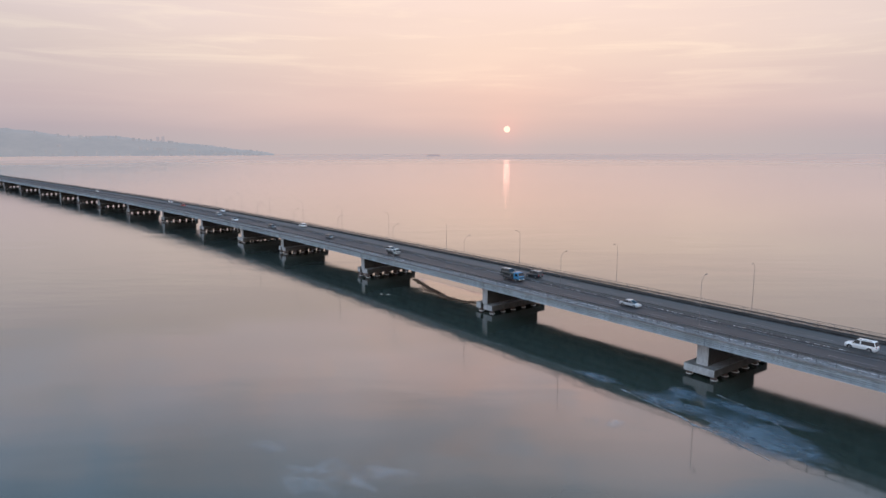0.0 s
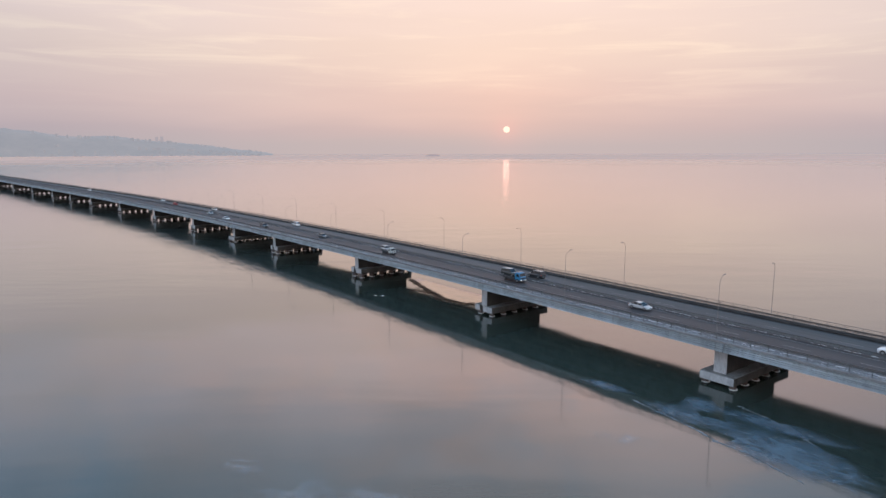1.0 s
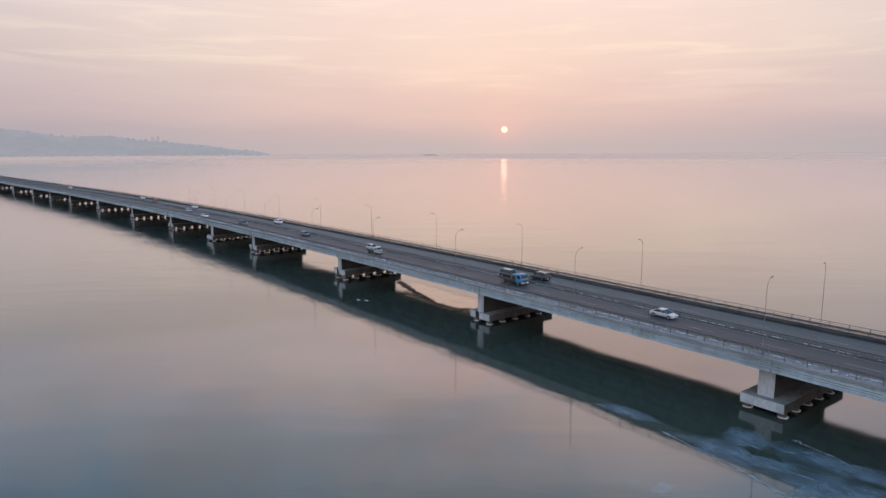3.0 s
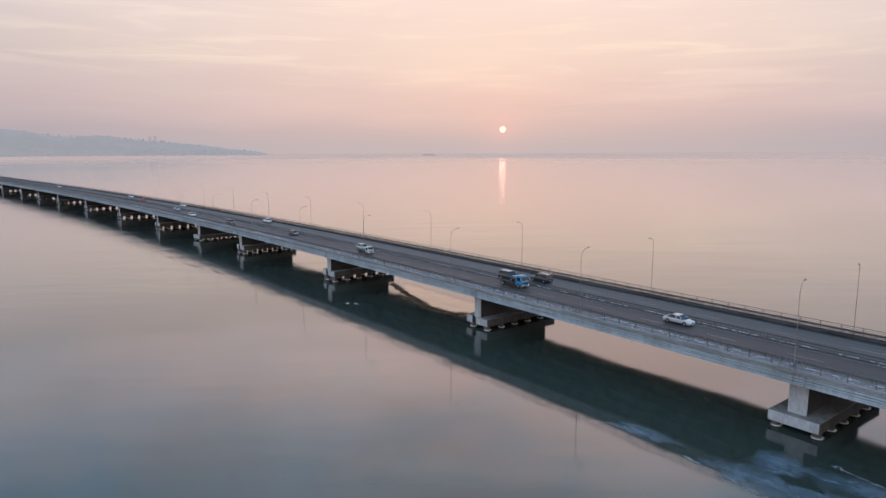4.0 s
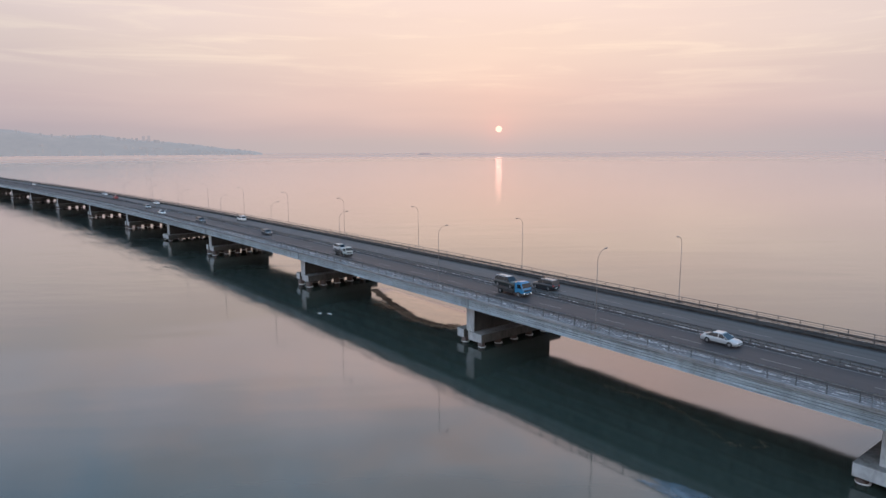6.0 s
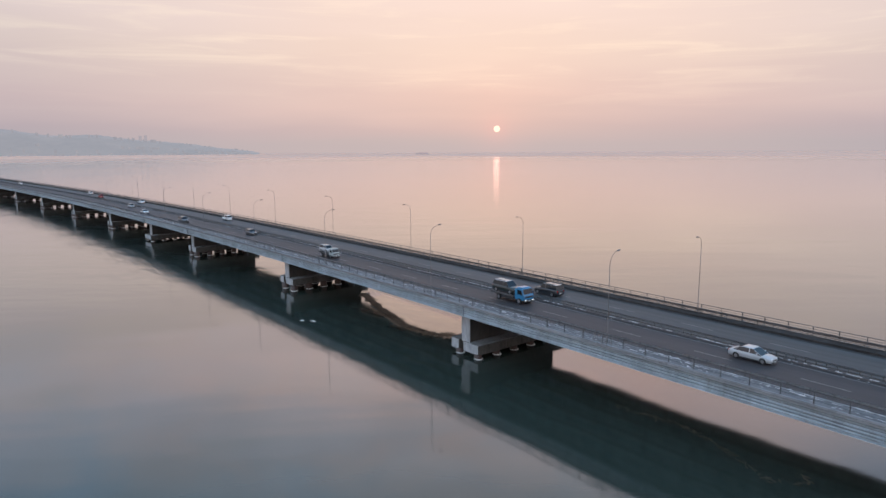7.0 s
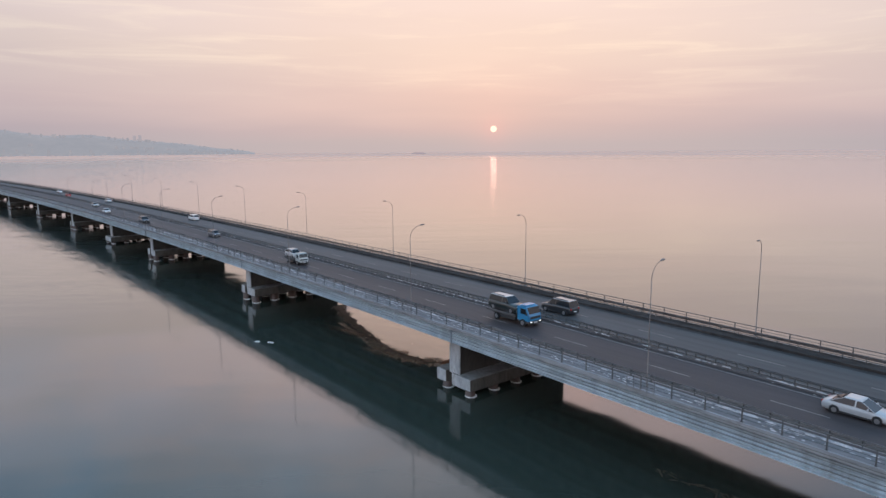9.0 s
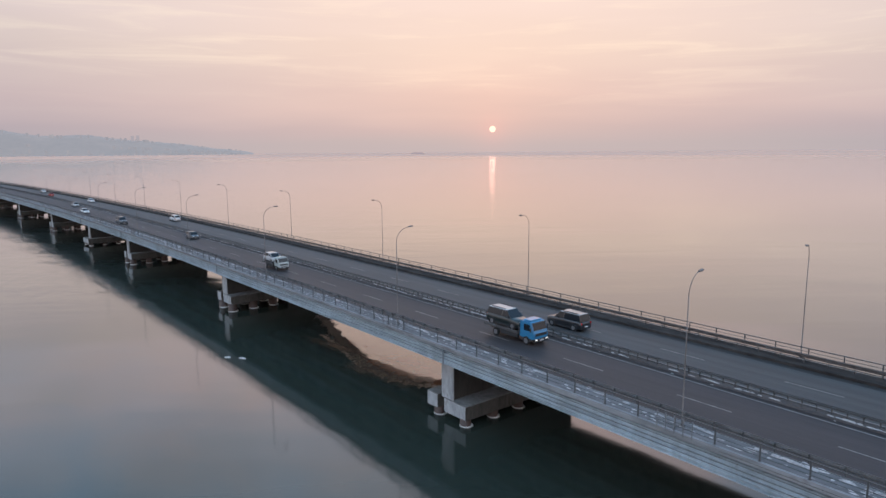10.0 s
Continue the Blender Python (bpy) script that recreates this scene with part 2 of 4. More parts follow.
    nt.links.new(ramp_node(nt, patchy, [(0.3, FAR_HAZE), (0.7, tuple(c * 0.95 for c in FAR_HAZE))], "LINEAR"), veil.inputs["Color"])
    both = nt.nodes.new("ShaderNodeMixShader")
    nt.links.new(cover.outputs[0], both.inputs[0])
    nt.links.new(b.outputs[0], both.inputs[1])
    nt.links.new(veil.outputs[0], both.inputs[2])
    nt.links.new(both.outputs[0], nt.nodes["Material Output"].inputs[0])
    return m


# horizon haze as a diffuse colour over the far water
FAR_HAZE = (0.84, 0.52, 0.39)
WATER_IOR = 1.18
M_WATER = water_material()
def asphalt(name, colour):
    m = material(name, colour, 0.62, spec=0.35, var=0.34, grain=26, stain=0.35, bump=0.3, bump_dist=0.01, stretch=(1, 0.06, 1))
    nt = m.node_tree
    b = nt.nodes["Principled BSDF"]
    was = b.inputs["Base Color"].links[0].from_socket
    geo = nt.nodes.new("ShaderNodeNewGeometry")
    track = noise_node(nt, mapped(nt, geo.outputs["Position"], (1.0, 0.004, 1.0)), 1.1, 3, 0.6)
    worn = noise_node(nt, mapped(nt, geo.outputs["Position"], (0.5, 0.05, 1.0)), 0.6, 5, 0.65, 0.5)
    f = math_node(nt, "ADD", math_node(nt, "MULTIPLY_ADD", track, 1.1, 0.20), math_node(nt, "MULTIPLY_ADD", worn, 0.8, -0.15))
    vm = nt.nodes.new("ShaderNodeVectorMath")
    vm.operation = "SCALE"
    nt.links.new(was, vm.inputs[0])
    nt.links.new(f, vm.inputs["Scale"])
    nt.links.new(vm.outputs[0], b.inputs["Base Color"])
    return m


M_ASPHALT = asphalt("asphalt", (0.043, 0.035, 0.036))
# far lanes: the sky's sheen on asphalt is put into the colour
M_ASPHALT_PALE = asphalt("pale_asphalt", (0.054, 0.055, 0.057))
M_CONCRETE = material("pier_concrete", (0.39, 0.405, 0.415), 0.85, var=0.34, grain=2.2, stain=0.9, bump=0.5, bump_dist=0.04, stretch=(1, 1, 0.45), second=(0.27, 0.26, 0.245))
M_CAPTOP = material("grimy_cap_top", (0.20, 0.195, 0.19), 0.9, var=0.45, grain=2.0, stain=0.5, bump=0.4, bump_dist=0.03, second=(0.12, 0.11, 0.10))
# stem walls: the shade under the deck is put into the colour
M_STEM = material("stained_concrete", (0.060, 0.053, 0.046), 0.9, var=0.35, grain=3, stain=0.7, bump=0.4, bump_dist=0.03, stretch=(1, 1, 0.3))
# cap sides: brown stains, and the shade under the deck painted in
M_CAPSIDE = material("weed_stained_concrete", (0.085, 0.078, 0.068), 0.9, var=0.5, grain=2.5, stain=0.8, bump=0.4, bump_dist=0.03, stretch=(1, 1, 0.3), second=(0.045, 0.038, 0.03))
M_PILE = material("wet_rusty_pile", (0.070, 0.043, 0.034), 0.5, var=0.3, grain=4, stain=1.0, bump=0.3, bump_dist=0.02)
M_SLAB = material("deck_concrete", (0.27, 0.275, 0.285), 0.85, var=0.42, grain=3.5, stain=0.9, bump=0.4, bump_dist=0.03, stretch=(1, 0.22, 1.4), second=(0.19, 0.18, 0.185))
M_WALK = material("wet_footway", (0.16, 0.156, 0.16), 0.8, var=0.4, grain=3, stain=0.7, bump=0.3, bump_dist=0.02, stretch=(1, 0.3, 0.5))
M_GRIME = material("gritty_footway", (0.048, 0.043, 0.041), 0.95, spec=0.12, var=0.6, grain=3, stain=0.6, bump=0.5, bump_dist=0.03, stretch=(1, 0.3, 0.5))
M_PAVE = material("grimy_footway", (0.085, 0.078, 0.078), 0.85, var=0.3, grain=4, stain=0.5, bump=0.3, bump_dist=0.02, stretch=(1, 0.3, 0.5))
# shade beside the far kerb, painted as a dark colour
M_KERB_SHADE = material("damp_grit", (0.024, 0.022, 0.022), 0.8, var=0.5, grain=5, stain=0.4, bump=0.3, bump_dist=0.02, stretch=(1, 0.2, 1))
M_FASCIA = material("girder_paint", (0.41, 0.48, 0.525), 0.55, var=0.32, grain=2.5, stain=0.35, bump=0.15, bump_dist=0.01, stretch=(1, 1, 0.3), second=(0.34, 0.40, 0.45))
nt = M_FASCIA.node_tree
b = nt.nodes["Principled BSDF"]
was = b.inputs["Base Color"].links[0].from_socket
pos = nt.nodes.new("ShaderNodeNewGeometry").outputs["Position"]
run = noise_node(nt, mapped(nt, pos, (0.4, 0.10, 3.4)), 1.0, 6, 0.62, 0.25)
drip = noise_node(nt, mapped(nt, pos, (1.0, 1.5, 0.22)), 1.0, 5, 0.65, 0.15)
dirt = ramp_node(nt, run, [(0.34, (0.66, 0.65, 0.64)), (0.44, (0.88, 0.88, 0.88)), (0.56, (1, 1, 1)), (0.70, (1.14, 1.14, 1.14))], "LINEAR")
drips = ramp_node(nt, drip, [(0.32, (0.80, 0.77, 0.74)), (0.44, (1, 1, 1))], "LINEAR")
nt.links.new(mix_node(nt, 1.0, mix_node(nt, 1.0, was, dirt, "MULTIPLY"), drips, "MULTIPLY"), b.inputs["Base Color"])
M_STEEL = material("galvanised_steel", (0.22, 0.22, 0.225), 0.5, 0.4, var=0.25, grain=6, stain=1.2, bump=0.1)
M_BAR = material("grey_railing_paint", (0.09, 0.09, 0.093), 0.55, 0.2, var=0.35, grain=6, stain=1.5, bump=0.1)
M_LAMP = material("lamp_steel", (0.17, 0.15, 0.14), 0.5, 0.3, var=0.2, grain=6, stain=1.2, bump=0.1)
M_RUSTSTEEL = material("rusty_barrier_steel", (0.115, 0.098, 0.090), 0.7, 0.2, var=0.4, grain=5, stain=1.0, bump=0.2)
M_DARKSTEEL = material("weathered_steel", (0.10, 0.098, 0.098), 0.6, 0.3, var=0.3, grain=6, stain=1.0, bump=0.15)
M_PIPE = material("drain_pipe_paint", (0.20, 0.235, 0.26), 0.6, var=0.3, grain=5, stain=1.0, bump=0.1)
M_LINE = material("worn_road_paint", (0.225, 0.21, 0.20), 0.7, var=0.45, grain=12, stain=1.5, bump=0.1)
def film(name, colour, rough, ior, cover, grain, soft=0.55, relief=0.3, most=0.9):
    # a thin broken film: ragged by noise and thinning out towards its rim
    m = material(name, colour, rough, var=0.45, grain=grain, stain=grain * 0.3, bump=relief, bump_dist=0.03, stretch=(1, 0.45, 1))
    nt = m.node_tree
    b, out = nt.nodes["Principled BSDF"], nt.nodes["Material Output"]
    b.inputs["IOR"].default_value = ior
    tc = nt.nodes.new("ShaderNodeTexCoord")
    geo = nt.nodes.new("ShaderNodeNewGeometry")
    sp = nt.nodes.new("ShaderNodeSeparateXYZ")
    nt.links.new(tc.outputs["Generated"], sp.inputs[0])
    rr = math_node(nt, "ADD", math_node(nt, "POWER", math_node(nt, "MULTIPLY_ADD", sp.outputs[0], 2, -1), 2), math_node(nt, "POWER", math_node(nt, "MULTIPLY_ADD", sp.outputs[1], 2, -1), 2))
    rim = math_node(nt, "SUBTRACT", 1.0, math_node(nt, "SQRT", rr), clamp=True)
    n = noise_node(nt, mapped(nt, geo.outputs["Position"], (0.55, 0.22, 0.5)), 1.0, 7, 0.68, 1.2)
    v = math_node(nt, "ADD", math_node(nt, "MULTIPLY", rim, soft), n)
    a = ramp_node(nt, v, [(1.02 - cover, (0, 0, 0)), (1.16 - cover, (most * 0.6,) * 3), (1.45 - cover, (most,) * 3)], "LINEAR")
    tr = nt.nodes.new("ShaderNodeBsdfTransparent")
    mx = nt.nodes.new("ShaderNodeMixShader")
    nt.links.new(a, mx.inputs[0])
    nt.links.new(tr.outputs[0], mx.inputs[1])
    nt.links.new(b.outputs[0], mx.inputs[2])
    nt.links.new(mx.outputs[0], out.inputs[0])
    return m


M_BROWNSLUSH = material("brown_slush", (0.17, 0.122, 0.085), 0.30, var=0.5, grain=1.5, stain=0.6, bump=0.25, bump_dist=0.03)
M_OLIVE = material("dark_reed_slush", (0.034, 0.032, 0.023), 0.6, var=0.5, grain=1.5, stain=0.6, bump=0.25, bump_dist=0.03)
M_REED = material("wet_reed_litter", (0.020, 0.019, 0.014), 0.45, var=0.5, grain=1.5, stain=0.6, bump=0.25, bump_dist=0.03)
M_BROWNSLUSH.node_tree.nodes["Principled BSDF"].inputs["IOR"].default_value = 1.75  # wet and glossy
M_ICE = film("thin_sea_ice", (0.115, 0.165, 0.205), 0.35, 1.4, 0.46, 1.6, 0.5, 0.3, 0.75)
M_SWIRL = film("ice_swirl", (0.56, 0.55, 0.57), 0.4, 1.5, 0.46, 1.8, 0.75, 0.2, 0.17)
nt = M_SWIRL.node_tree
mx = nt.nodes["Mix Shader"]
was = mx.inputs[0].links[0].from_socket
pos = nt.nodes.new("ShaderNodeNewGeometry").outputs["Position"]
vein = math_node(nt, "ABSOLUTE", math_node(nt, "SUBTRACT", noise_node(nt, mapped(nt, pos, (0.10, 0.10, 0.10)), 1.0, 5, 0.55, 1.4), 0.5))
lines = ramp_node(nt, vein, [(0.0, (1, 1, 1)), (0.03, (0.75, 0.75, 0.75)), (0.10, (0.12, 0.12, 0.12)), (0.2, (0, 0, 0))], "LINEAR")
nt.links.new(math_node(nt, "MULTIPLY", was, lines), mx.inputs[0])
# the low sky's orange reflection is mixed into the ice colour
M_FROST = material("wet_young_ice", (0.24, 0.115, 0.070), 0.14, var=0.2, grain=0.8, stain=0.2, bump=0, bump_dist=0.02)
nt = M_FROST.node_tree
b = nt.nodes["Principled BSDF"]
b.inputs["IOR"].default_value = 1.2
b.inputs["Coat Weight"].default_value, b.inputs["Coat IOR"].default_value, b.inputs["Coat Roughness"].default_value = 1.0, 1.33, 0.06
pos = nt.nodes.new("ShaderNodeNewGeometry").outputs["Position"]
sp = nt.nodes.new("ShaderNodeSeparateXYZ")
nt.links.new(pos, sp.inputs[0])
# normals lean away from the rim, so that the sheet mirrors low sky
lean_height = math_node(nt, "MULTIPLY_ADD", sp.outputs[0], -0.075, math_node(nt, "MULTIPLY", noise_node(nt, mapped(nt, pos, (0.25, 0.12, 0.2)), 1.0, 2, 0.5), 0.10))
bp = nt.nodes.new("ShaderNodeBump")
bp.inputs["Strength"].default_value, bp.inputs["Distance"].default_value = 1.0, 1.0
nt.links.new(lean_height, bp.inputs["Height"])
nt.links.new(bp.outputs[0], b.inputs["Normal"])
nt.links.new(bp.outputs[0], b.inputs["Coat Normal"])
M_BROWNFILM = film("brown_slush_film", (0.15, 0.10, 0.068), 0.5, 1.4, 0.43, 1.8, 0.55, 0.3, 0.75)
M_RIMICE = material("pale_ice_rim", (0.16, 0.185, 0.21), 0.5, var=0.4, grain=3, stain=0.8, bump=0.2)
M_COLLAR = material("ice_collar", (0.60, 0.59, 0.58), 0.55, var=0.15, grain=5, stain=2, bump=0.2)
M_SNOW = material("old_snow", (0.44, 0.425, 0.43), 0.8, var=0.55, grain=5, stain=1.0, bump=0.5, bump_dist=0.03)
M_RUBBER = plain("tyre_rubber", (0.02, 0.02, 0.02), 0.8)
M_RIM = plain("alloy_rim", (0.35, 0.35, 0.36), 0.35, 0.8)
M_GLASS = plain("car_glass", (0.015, 0.018, 0.022), 0.06)
M_TRIM = plain("black_plastic", (0.03, 0.03, 0.032), 0.6)
M_HEAD = plain("headlight_glass", (0.75, 0.75, 0.75), 0.12)
M_HEADLIT = plain("lit_headlight", (0.9, 0.9, 0.85), 0.2, emit=(1, 0.95, 0.88), strength=0.7)
M_TAIL = plain("tail_light_red", (0.35, 0.02, 0.02), 0.2)
M_PLATE = plain("number_plate_white", (0.6, 0.6, 0.6), 0.4)
# distance: the haze in front is put in as a glowing colour
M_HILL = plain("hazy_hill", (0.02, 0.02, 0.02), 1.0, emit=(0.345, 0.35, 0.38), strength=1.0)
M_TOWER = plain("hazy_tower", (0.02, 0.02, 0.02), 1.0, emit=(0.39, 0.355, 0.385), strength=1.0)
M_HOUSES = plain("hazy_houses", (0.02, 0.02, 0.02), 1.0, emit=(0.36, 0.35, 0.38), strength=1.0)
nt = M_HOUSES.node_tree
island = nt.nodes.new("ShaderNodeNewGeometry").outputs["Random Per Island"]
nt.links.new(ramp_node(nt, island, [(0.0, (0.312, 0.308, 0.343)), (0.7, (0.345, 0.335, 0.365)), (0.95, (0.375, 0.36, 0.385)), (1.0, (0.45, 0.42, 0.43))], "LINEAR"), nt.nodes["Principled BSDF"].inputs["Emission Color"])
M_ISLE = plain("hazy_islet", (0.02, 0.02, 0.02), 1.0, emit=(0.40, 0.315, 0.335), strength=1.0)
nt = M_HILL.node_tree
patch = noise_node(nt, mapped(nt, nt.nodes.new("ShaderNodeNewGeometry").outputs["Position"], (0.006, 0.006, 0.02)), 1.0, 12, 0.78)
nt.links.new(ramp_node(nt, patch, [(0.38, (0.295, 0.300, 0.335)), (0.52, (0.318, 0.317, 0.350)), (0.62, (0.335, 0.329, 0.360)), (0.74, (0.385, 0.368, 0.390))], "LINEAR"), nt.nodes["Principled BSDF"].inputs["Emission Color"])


def paint(name, colour, rough=0.28):
    return plain(name, colour, rough, 0.0, coat=0.6)


# ---- mesh helpers ----
def part(name, bm, mat, parent=None, label="", smooth=False):
    me = bpy.data.meshes.new(name)
    bmesh.ops.recalc_face_normals(bm, faces=bm.faces)
    bm.to_mesh(me)
    bm.free()
    for mm in (mat if isinstance(mat, list) else [mat]):
        me.materials.append(mm)
    if smooth:
        for p in me.polygons:
            p.use_smooth = True
    ob = new(name, me)
    if parent is not None:
        ob.parent = parent
    if label:
        tagged(ob, label)
    return ob


def again(ob, m, parent):
    o = bpy.data.objects.new(ob.name.split(".")[0], ob.data)
    scene.collection.objects.link(o)
    o.parent = parent
    o.matrix_basis = m
    return o


def add_box(bm, x0, x1, y0, y1, z0, z1, bevel=0.0):
    vs = [bm.verts.new((x, y, z)) for x in (x0, x1) for y in (y0, y1) for z in (z0, z1)]
    fs = [bm.faces.new([vs[i] for i in f]) for f in ((0, 1, 3, 2), (4, 6, 7, 5), (0, 4, 5, 1), (2, 3, 7, 6), (0, 2, 6, 4), (1, 5, 7, 3))]
    if bevel:
        edges = list({e for f in fs for e in f.edges})
        bmesh.ops.bevel(bm, geom=edges, offset=bevel, segments=1, affect="EDGES")
    return bm


def box(x0, x1, y0, y1, z0, z1, bevel=0.0):
    return add_box(bmesh.new(), x0, x1, y0, y1, z0, z1, bevel)


def add_tube(bm, pts, radii, n=8, caps=True):
    rings = []
    for i, p in enumerate(pts):
        p = Vector(p)
        a = Vector(pts[max(0, i - 1)])
        b = Vector(pts[min(len(pts) - 1, i + 1)])
        q = (b - a).to_track_quat("Z", "X")
        r = radii[i] if isinstance(radii, (list, tuple)) else radii
        rings.append([bm.verts.new(p + q @ Vector((r * math.cos(2 * math.pi * k / n), r * math.sin(2 * math.pi * k / n), 0))) for k in range(n)])
    for r0, r1 in zip(rings, rings[1:]):
        for k in range(n):
            bm.faces.new((r0[k], r0[(k + 1) % n], r1[(k + 1) % n], r1[k]))
    if caps:
        bm.faces.new(rings[0][::-1])
        bm.faces.new(rings[-1])
    return bm


def loft(bm, rings, close=True, caps=True):
    vr = [[bm.verts.new(p) for p in ring] for ring in rings]
    n = len(vr[0])
    for r0, r1 in zip(vr, vr[1:]):
        for k in range(n if close else n - 1):
            bm.faces.new((r0[k], r0[(k + 1) % n], r1[(k + 1) % n], r1[k]))
    if caps and close:
        bm.faces.new(vr[0][::-1])
        bm.faces.new(vr[-1])
    return bm


# ---- the line of the bridge ----
# sideways shift of the whole bridge: straight, then a long easy bend, then straight again
def bend(y):
    k, end, skew = 1.22e-4, 450.0, 0.00732
    if y <= 0:
        return skew * y
    if y <= end:
        return skew * y - k * y * y
    return skew * y - k * end * end - 2 * k * end * (y - end)


def heading(y):
    return -math.degrees(math.atan((bend(y + 1) - bend(y - 1)) / 2))


def at(u, y, z=0.0, turn=0.0):
    return pose(bend(y) + u, y, z, 0, 0, heading(y) + turn)


def stations(y0, y1):
    ys, y = [], y0
    while y < y1 - 0.01:
        ys.append(y)
        y += 40.0 if y < -1 or y > 455 else 12.0
    return ys + [y1]


def sweep(profile, y0, y1, close=True):
    bm = bmesh.new()
    rings = [[(bend(y) + u, y, z) for u, z in profile] for y in stations(y0, y1)]
    return loft(bm, rings, close, close)


Y0, Y1 = -420.0, 1500.0
NEAR_END = 245.0
ROAD, WALK = 8.2, 8.42
CEN = 9.4
UN, UF = -1.6, 20.4
PIERS = [-400.0, -340.0, -280.0, -220.0, -155.0, -94.5, -34.2, 26.0, 86.3, 147.0, 188.5, 237.5, 297.0, 362.0, 427.0, 480.0, 534.0, 606.0, 688.0, 770.0, 850.0, 930.0, 1010.0, 1090.0, 1180.0, 1270.0, 1360.0, 1450.0]

# ---- sea ----
bm = bmesh.new()
ring = [bm.verts.new((7000 * math.cos(2 * math.pi * k / 48), 7000 * math.sin(2 * math.pi * k / 48), 0)) for k in range(48)]
bm.faces.new(ring)
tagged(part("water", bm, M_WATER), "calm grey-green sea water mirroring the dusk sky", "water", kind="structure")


# thin ice: a flat, ragged sheet a few centimetres thick
def ice_sheet(cx, cy, rx, ry, rot, seed, mat, label, thick=0.05, name="ice_floe"):
    rnd = random.Random(seed)
    bm = bmesh.new()
    n = 72
    ph = [rnd.uniform(0, 6.28) for _ in range(6)]
    top, low = [], []
    for k in range(n):
        a = 2 * math.pi * k / n
        r = 1 + 0.22 * math.sin(2 * a + ph[0]) + 0.16 * math.sin(3 * a + ph[1]) + 0.12 * math.sin(5 * a + ph[2]) + 0.07 * math.sin(9 * a + ph[3]) + 0.05 * math.sin(17 * a + ph[4]) + rnd.uniform(-0.05, 0.05)
        p = (rx * r * math.cos(a), ry * r * math.sin(a))
        top.append(bm.verts.new((*p, thick)))
        low.append(bm.verts.new((p[0] * 1.01, p[1] * 1.01, -0.05)))
    bm.faces.new(top)
    for k in range(n):
        bm.faces.new((low[k], low[(k + 1) % n], top[(k + 1) % n], top[k]))
    ob = part(name, bm, mat)
    ob.matrix_basis = pose(cx, cy, 0, 0, 0, rot)
    return tagged(ob, label, "ice", "thin ice on the water")


# ---- the bridge deck ----
bridge = new("bridge")
tagged(bridge, "long low grey road bridge on concrete piers over the sea", "bridge", kind="structure")
part("deck_slab", sweep([(UN, WALK), (UN + 2.0, WALK), (UN + 2.0, ROAD - 0.02), (UF - 2.0, ROAD - 0.02), (UF - 2.0, WALK), (UF, WALK), (UF, WALK - 0.42), (UF - 1.2, WALK - 0.62), (UN + 1.2, WALK - 0.62), (UN, WALK - 0.42)], Y0, Y1), M_SLAB, bridge)
for u in (3.6, 7.6, 11.6, 15.6):
    part("inner_girder", sweep([(u - 0.3, 7.82), (u + 0.3, 7.82), (u + 0.3, 6.5), (u - 0.3, 6.5)], Y0, Y1), M_FASCIA, bridge)
# the outer girders, span by span, with ribs along the web
def outer_girder(y0, y1, u, s):
    prof = [(0.0, 8.02)]
    for z in (7.72, 7.38, 7.04, 6.74):
        prof += [(0.0, z + 0.05), (-0.17, z + 0.03), (-0.17, z - 0.03), (0.0, z - 0.05)]
    prof += [(0.0, 6.53), (-0.22, 6.53), (-0.22, 6.45), (0.42, 6.45), (0.42, 6.53), (0.2, 6.53), (0.2, 8.02)]
    return part("outer_girder", sweep([(u + s * a, z) for a, z in prof], y0, y1), M_FASCIA, bridge)


for ya, yb in zip(PIERS, PIERS[1:]):
    outer_girder(ya + 0.04, yb - 0.04, UN + 0.42, 1)
    outer_girder(ya + 0.04, yb - 0.04, UF - 0.42, -1)
# thin strips added for the dark seams along the web and slab edge
for z in (7.55, 7.21, 6.89):
    part("service_cable", sweep([(UN + 0.38, z - 0.012), (UN + 0.395, z - 0.018), (UN + 0.41, z - 0.012), (UN + 0.41, z + 0.012), (UN + 0.395, z + 0.018), (UN + 0.38, z + 0.012)], -150, 420), M_BAR, bridge)
part("slab_seam", sweep([(UN - 0.012, WALK - 0.27), (UN - 0.003, WALK - 0.27), (UN - 0.003, WALK - 0.235), (UN - 0.012, WALK - 0.235)], -150, 420), M_DARKSTEEL, bridge)
bm = bmesh.new()
add_tube(bm, [(0, 0, 6.5), (0, 0, 8.0)], 0.09, 8)
add_box(bm, -0.14, 0.2, -0.14, 0.14, 7.85, 8.0)
pipe = part("drain_pipe", bm, M_PIPE, bridge)
pipe.matrix_basis = at(UN + 0.12, PIERS[6] - 1.5)
for y in PIERS[5:6] + PIERS[7:20]:
    again(pipe, at(UN + 0.12, y - 1.5), bridge)

road = tagged(part("road", sweep([(UN + 2.0, ROAD), (UF - 2.0, ROAD), (UF - 2.0, ROAD - 0.015), (UN + 2.0, ROAD - 0.015)], Y0, Y1), M_ASPHALT), "dark grey worn asphalt carriageway with four lanes", "road", kind="structure")
# thin overlay that carries the painted sheen of the far lanes
part("far_surface", sweep([(CEN + 0.45, ROAD + 0.0012), (UF - 2.0, ROAD + 0.0012), (UF - 2.0, ROAD - 0.01), (CEN + 0.45, ROAD - 0.01)], Y0 + 0.1, Y1 - 0.1), M_ASPHALT_PALE, road, "asphalt surface, made paler and bluer for its sky sheen")
for u in (CEN - 8.0, CEN - 1.05, CEN + 1.05):
    part("edge_line", sweep([(u - 0.07, ROAD + 0.006), (u + 0.07, ROAD + 0.006), (u + 0.07, ROAD + 0.002), (u - 0.07, ROAD + 0.002)], -90, 900), M_LINE, road)
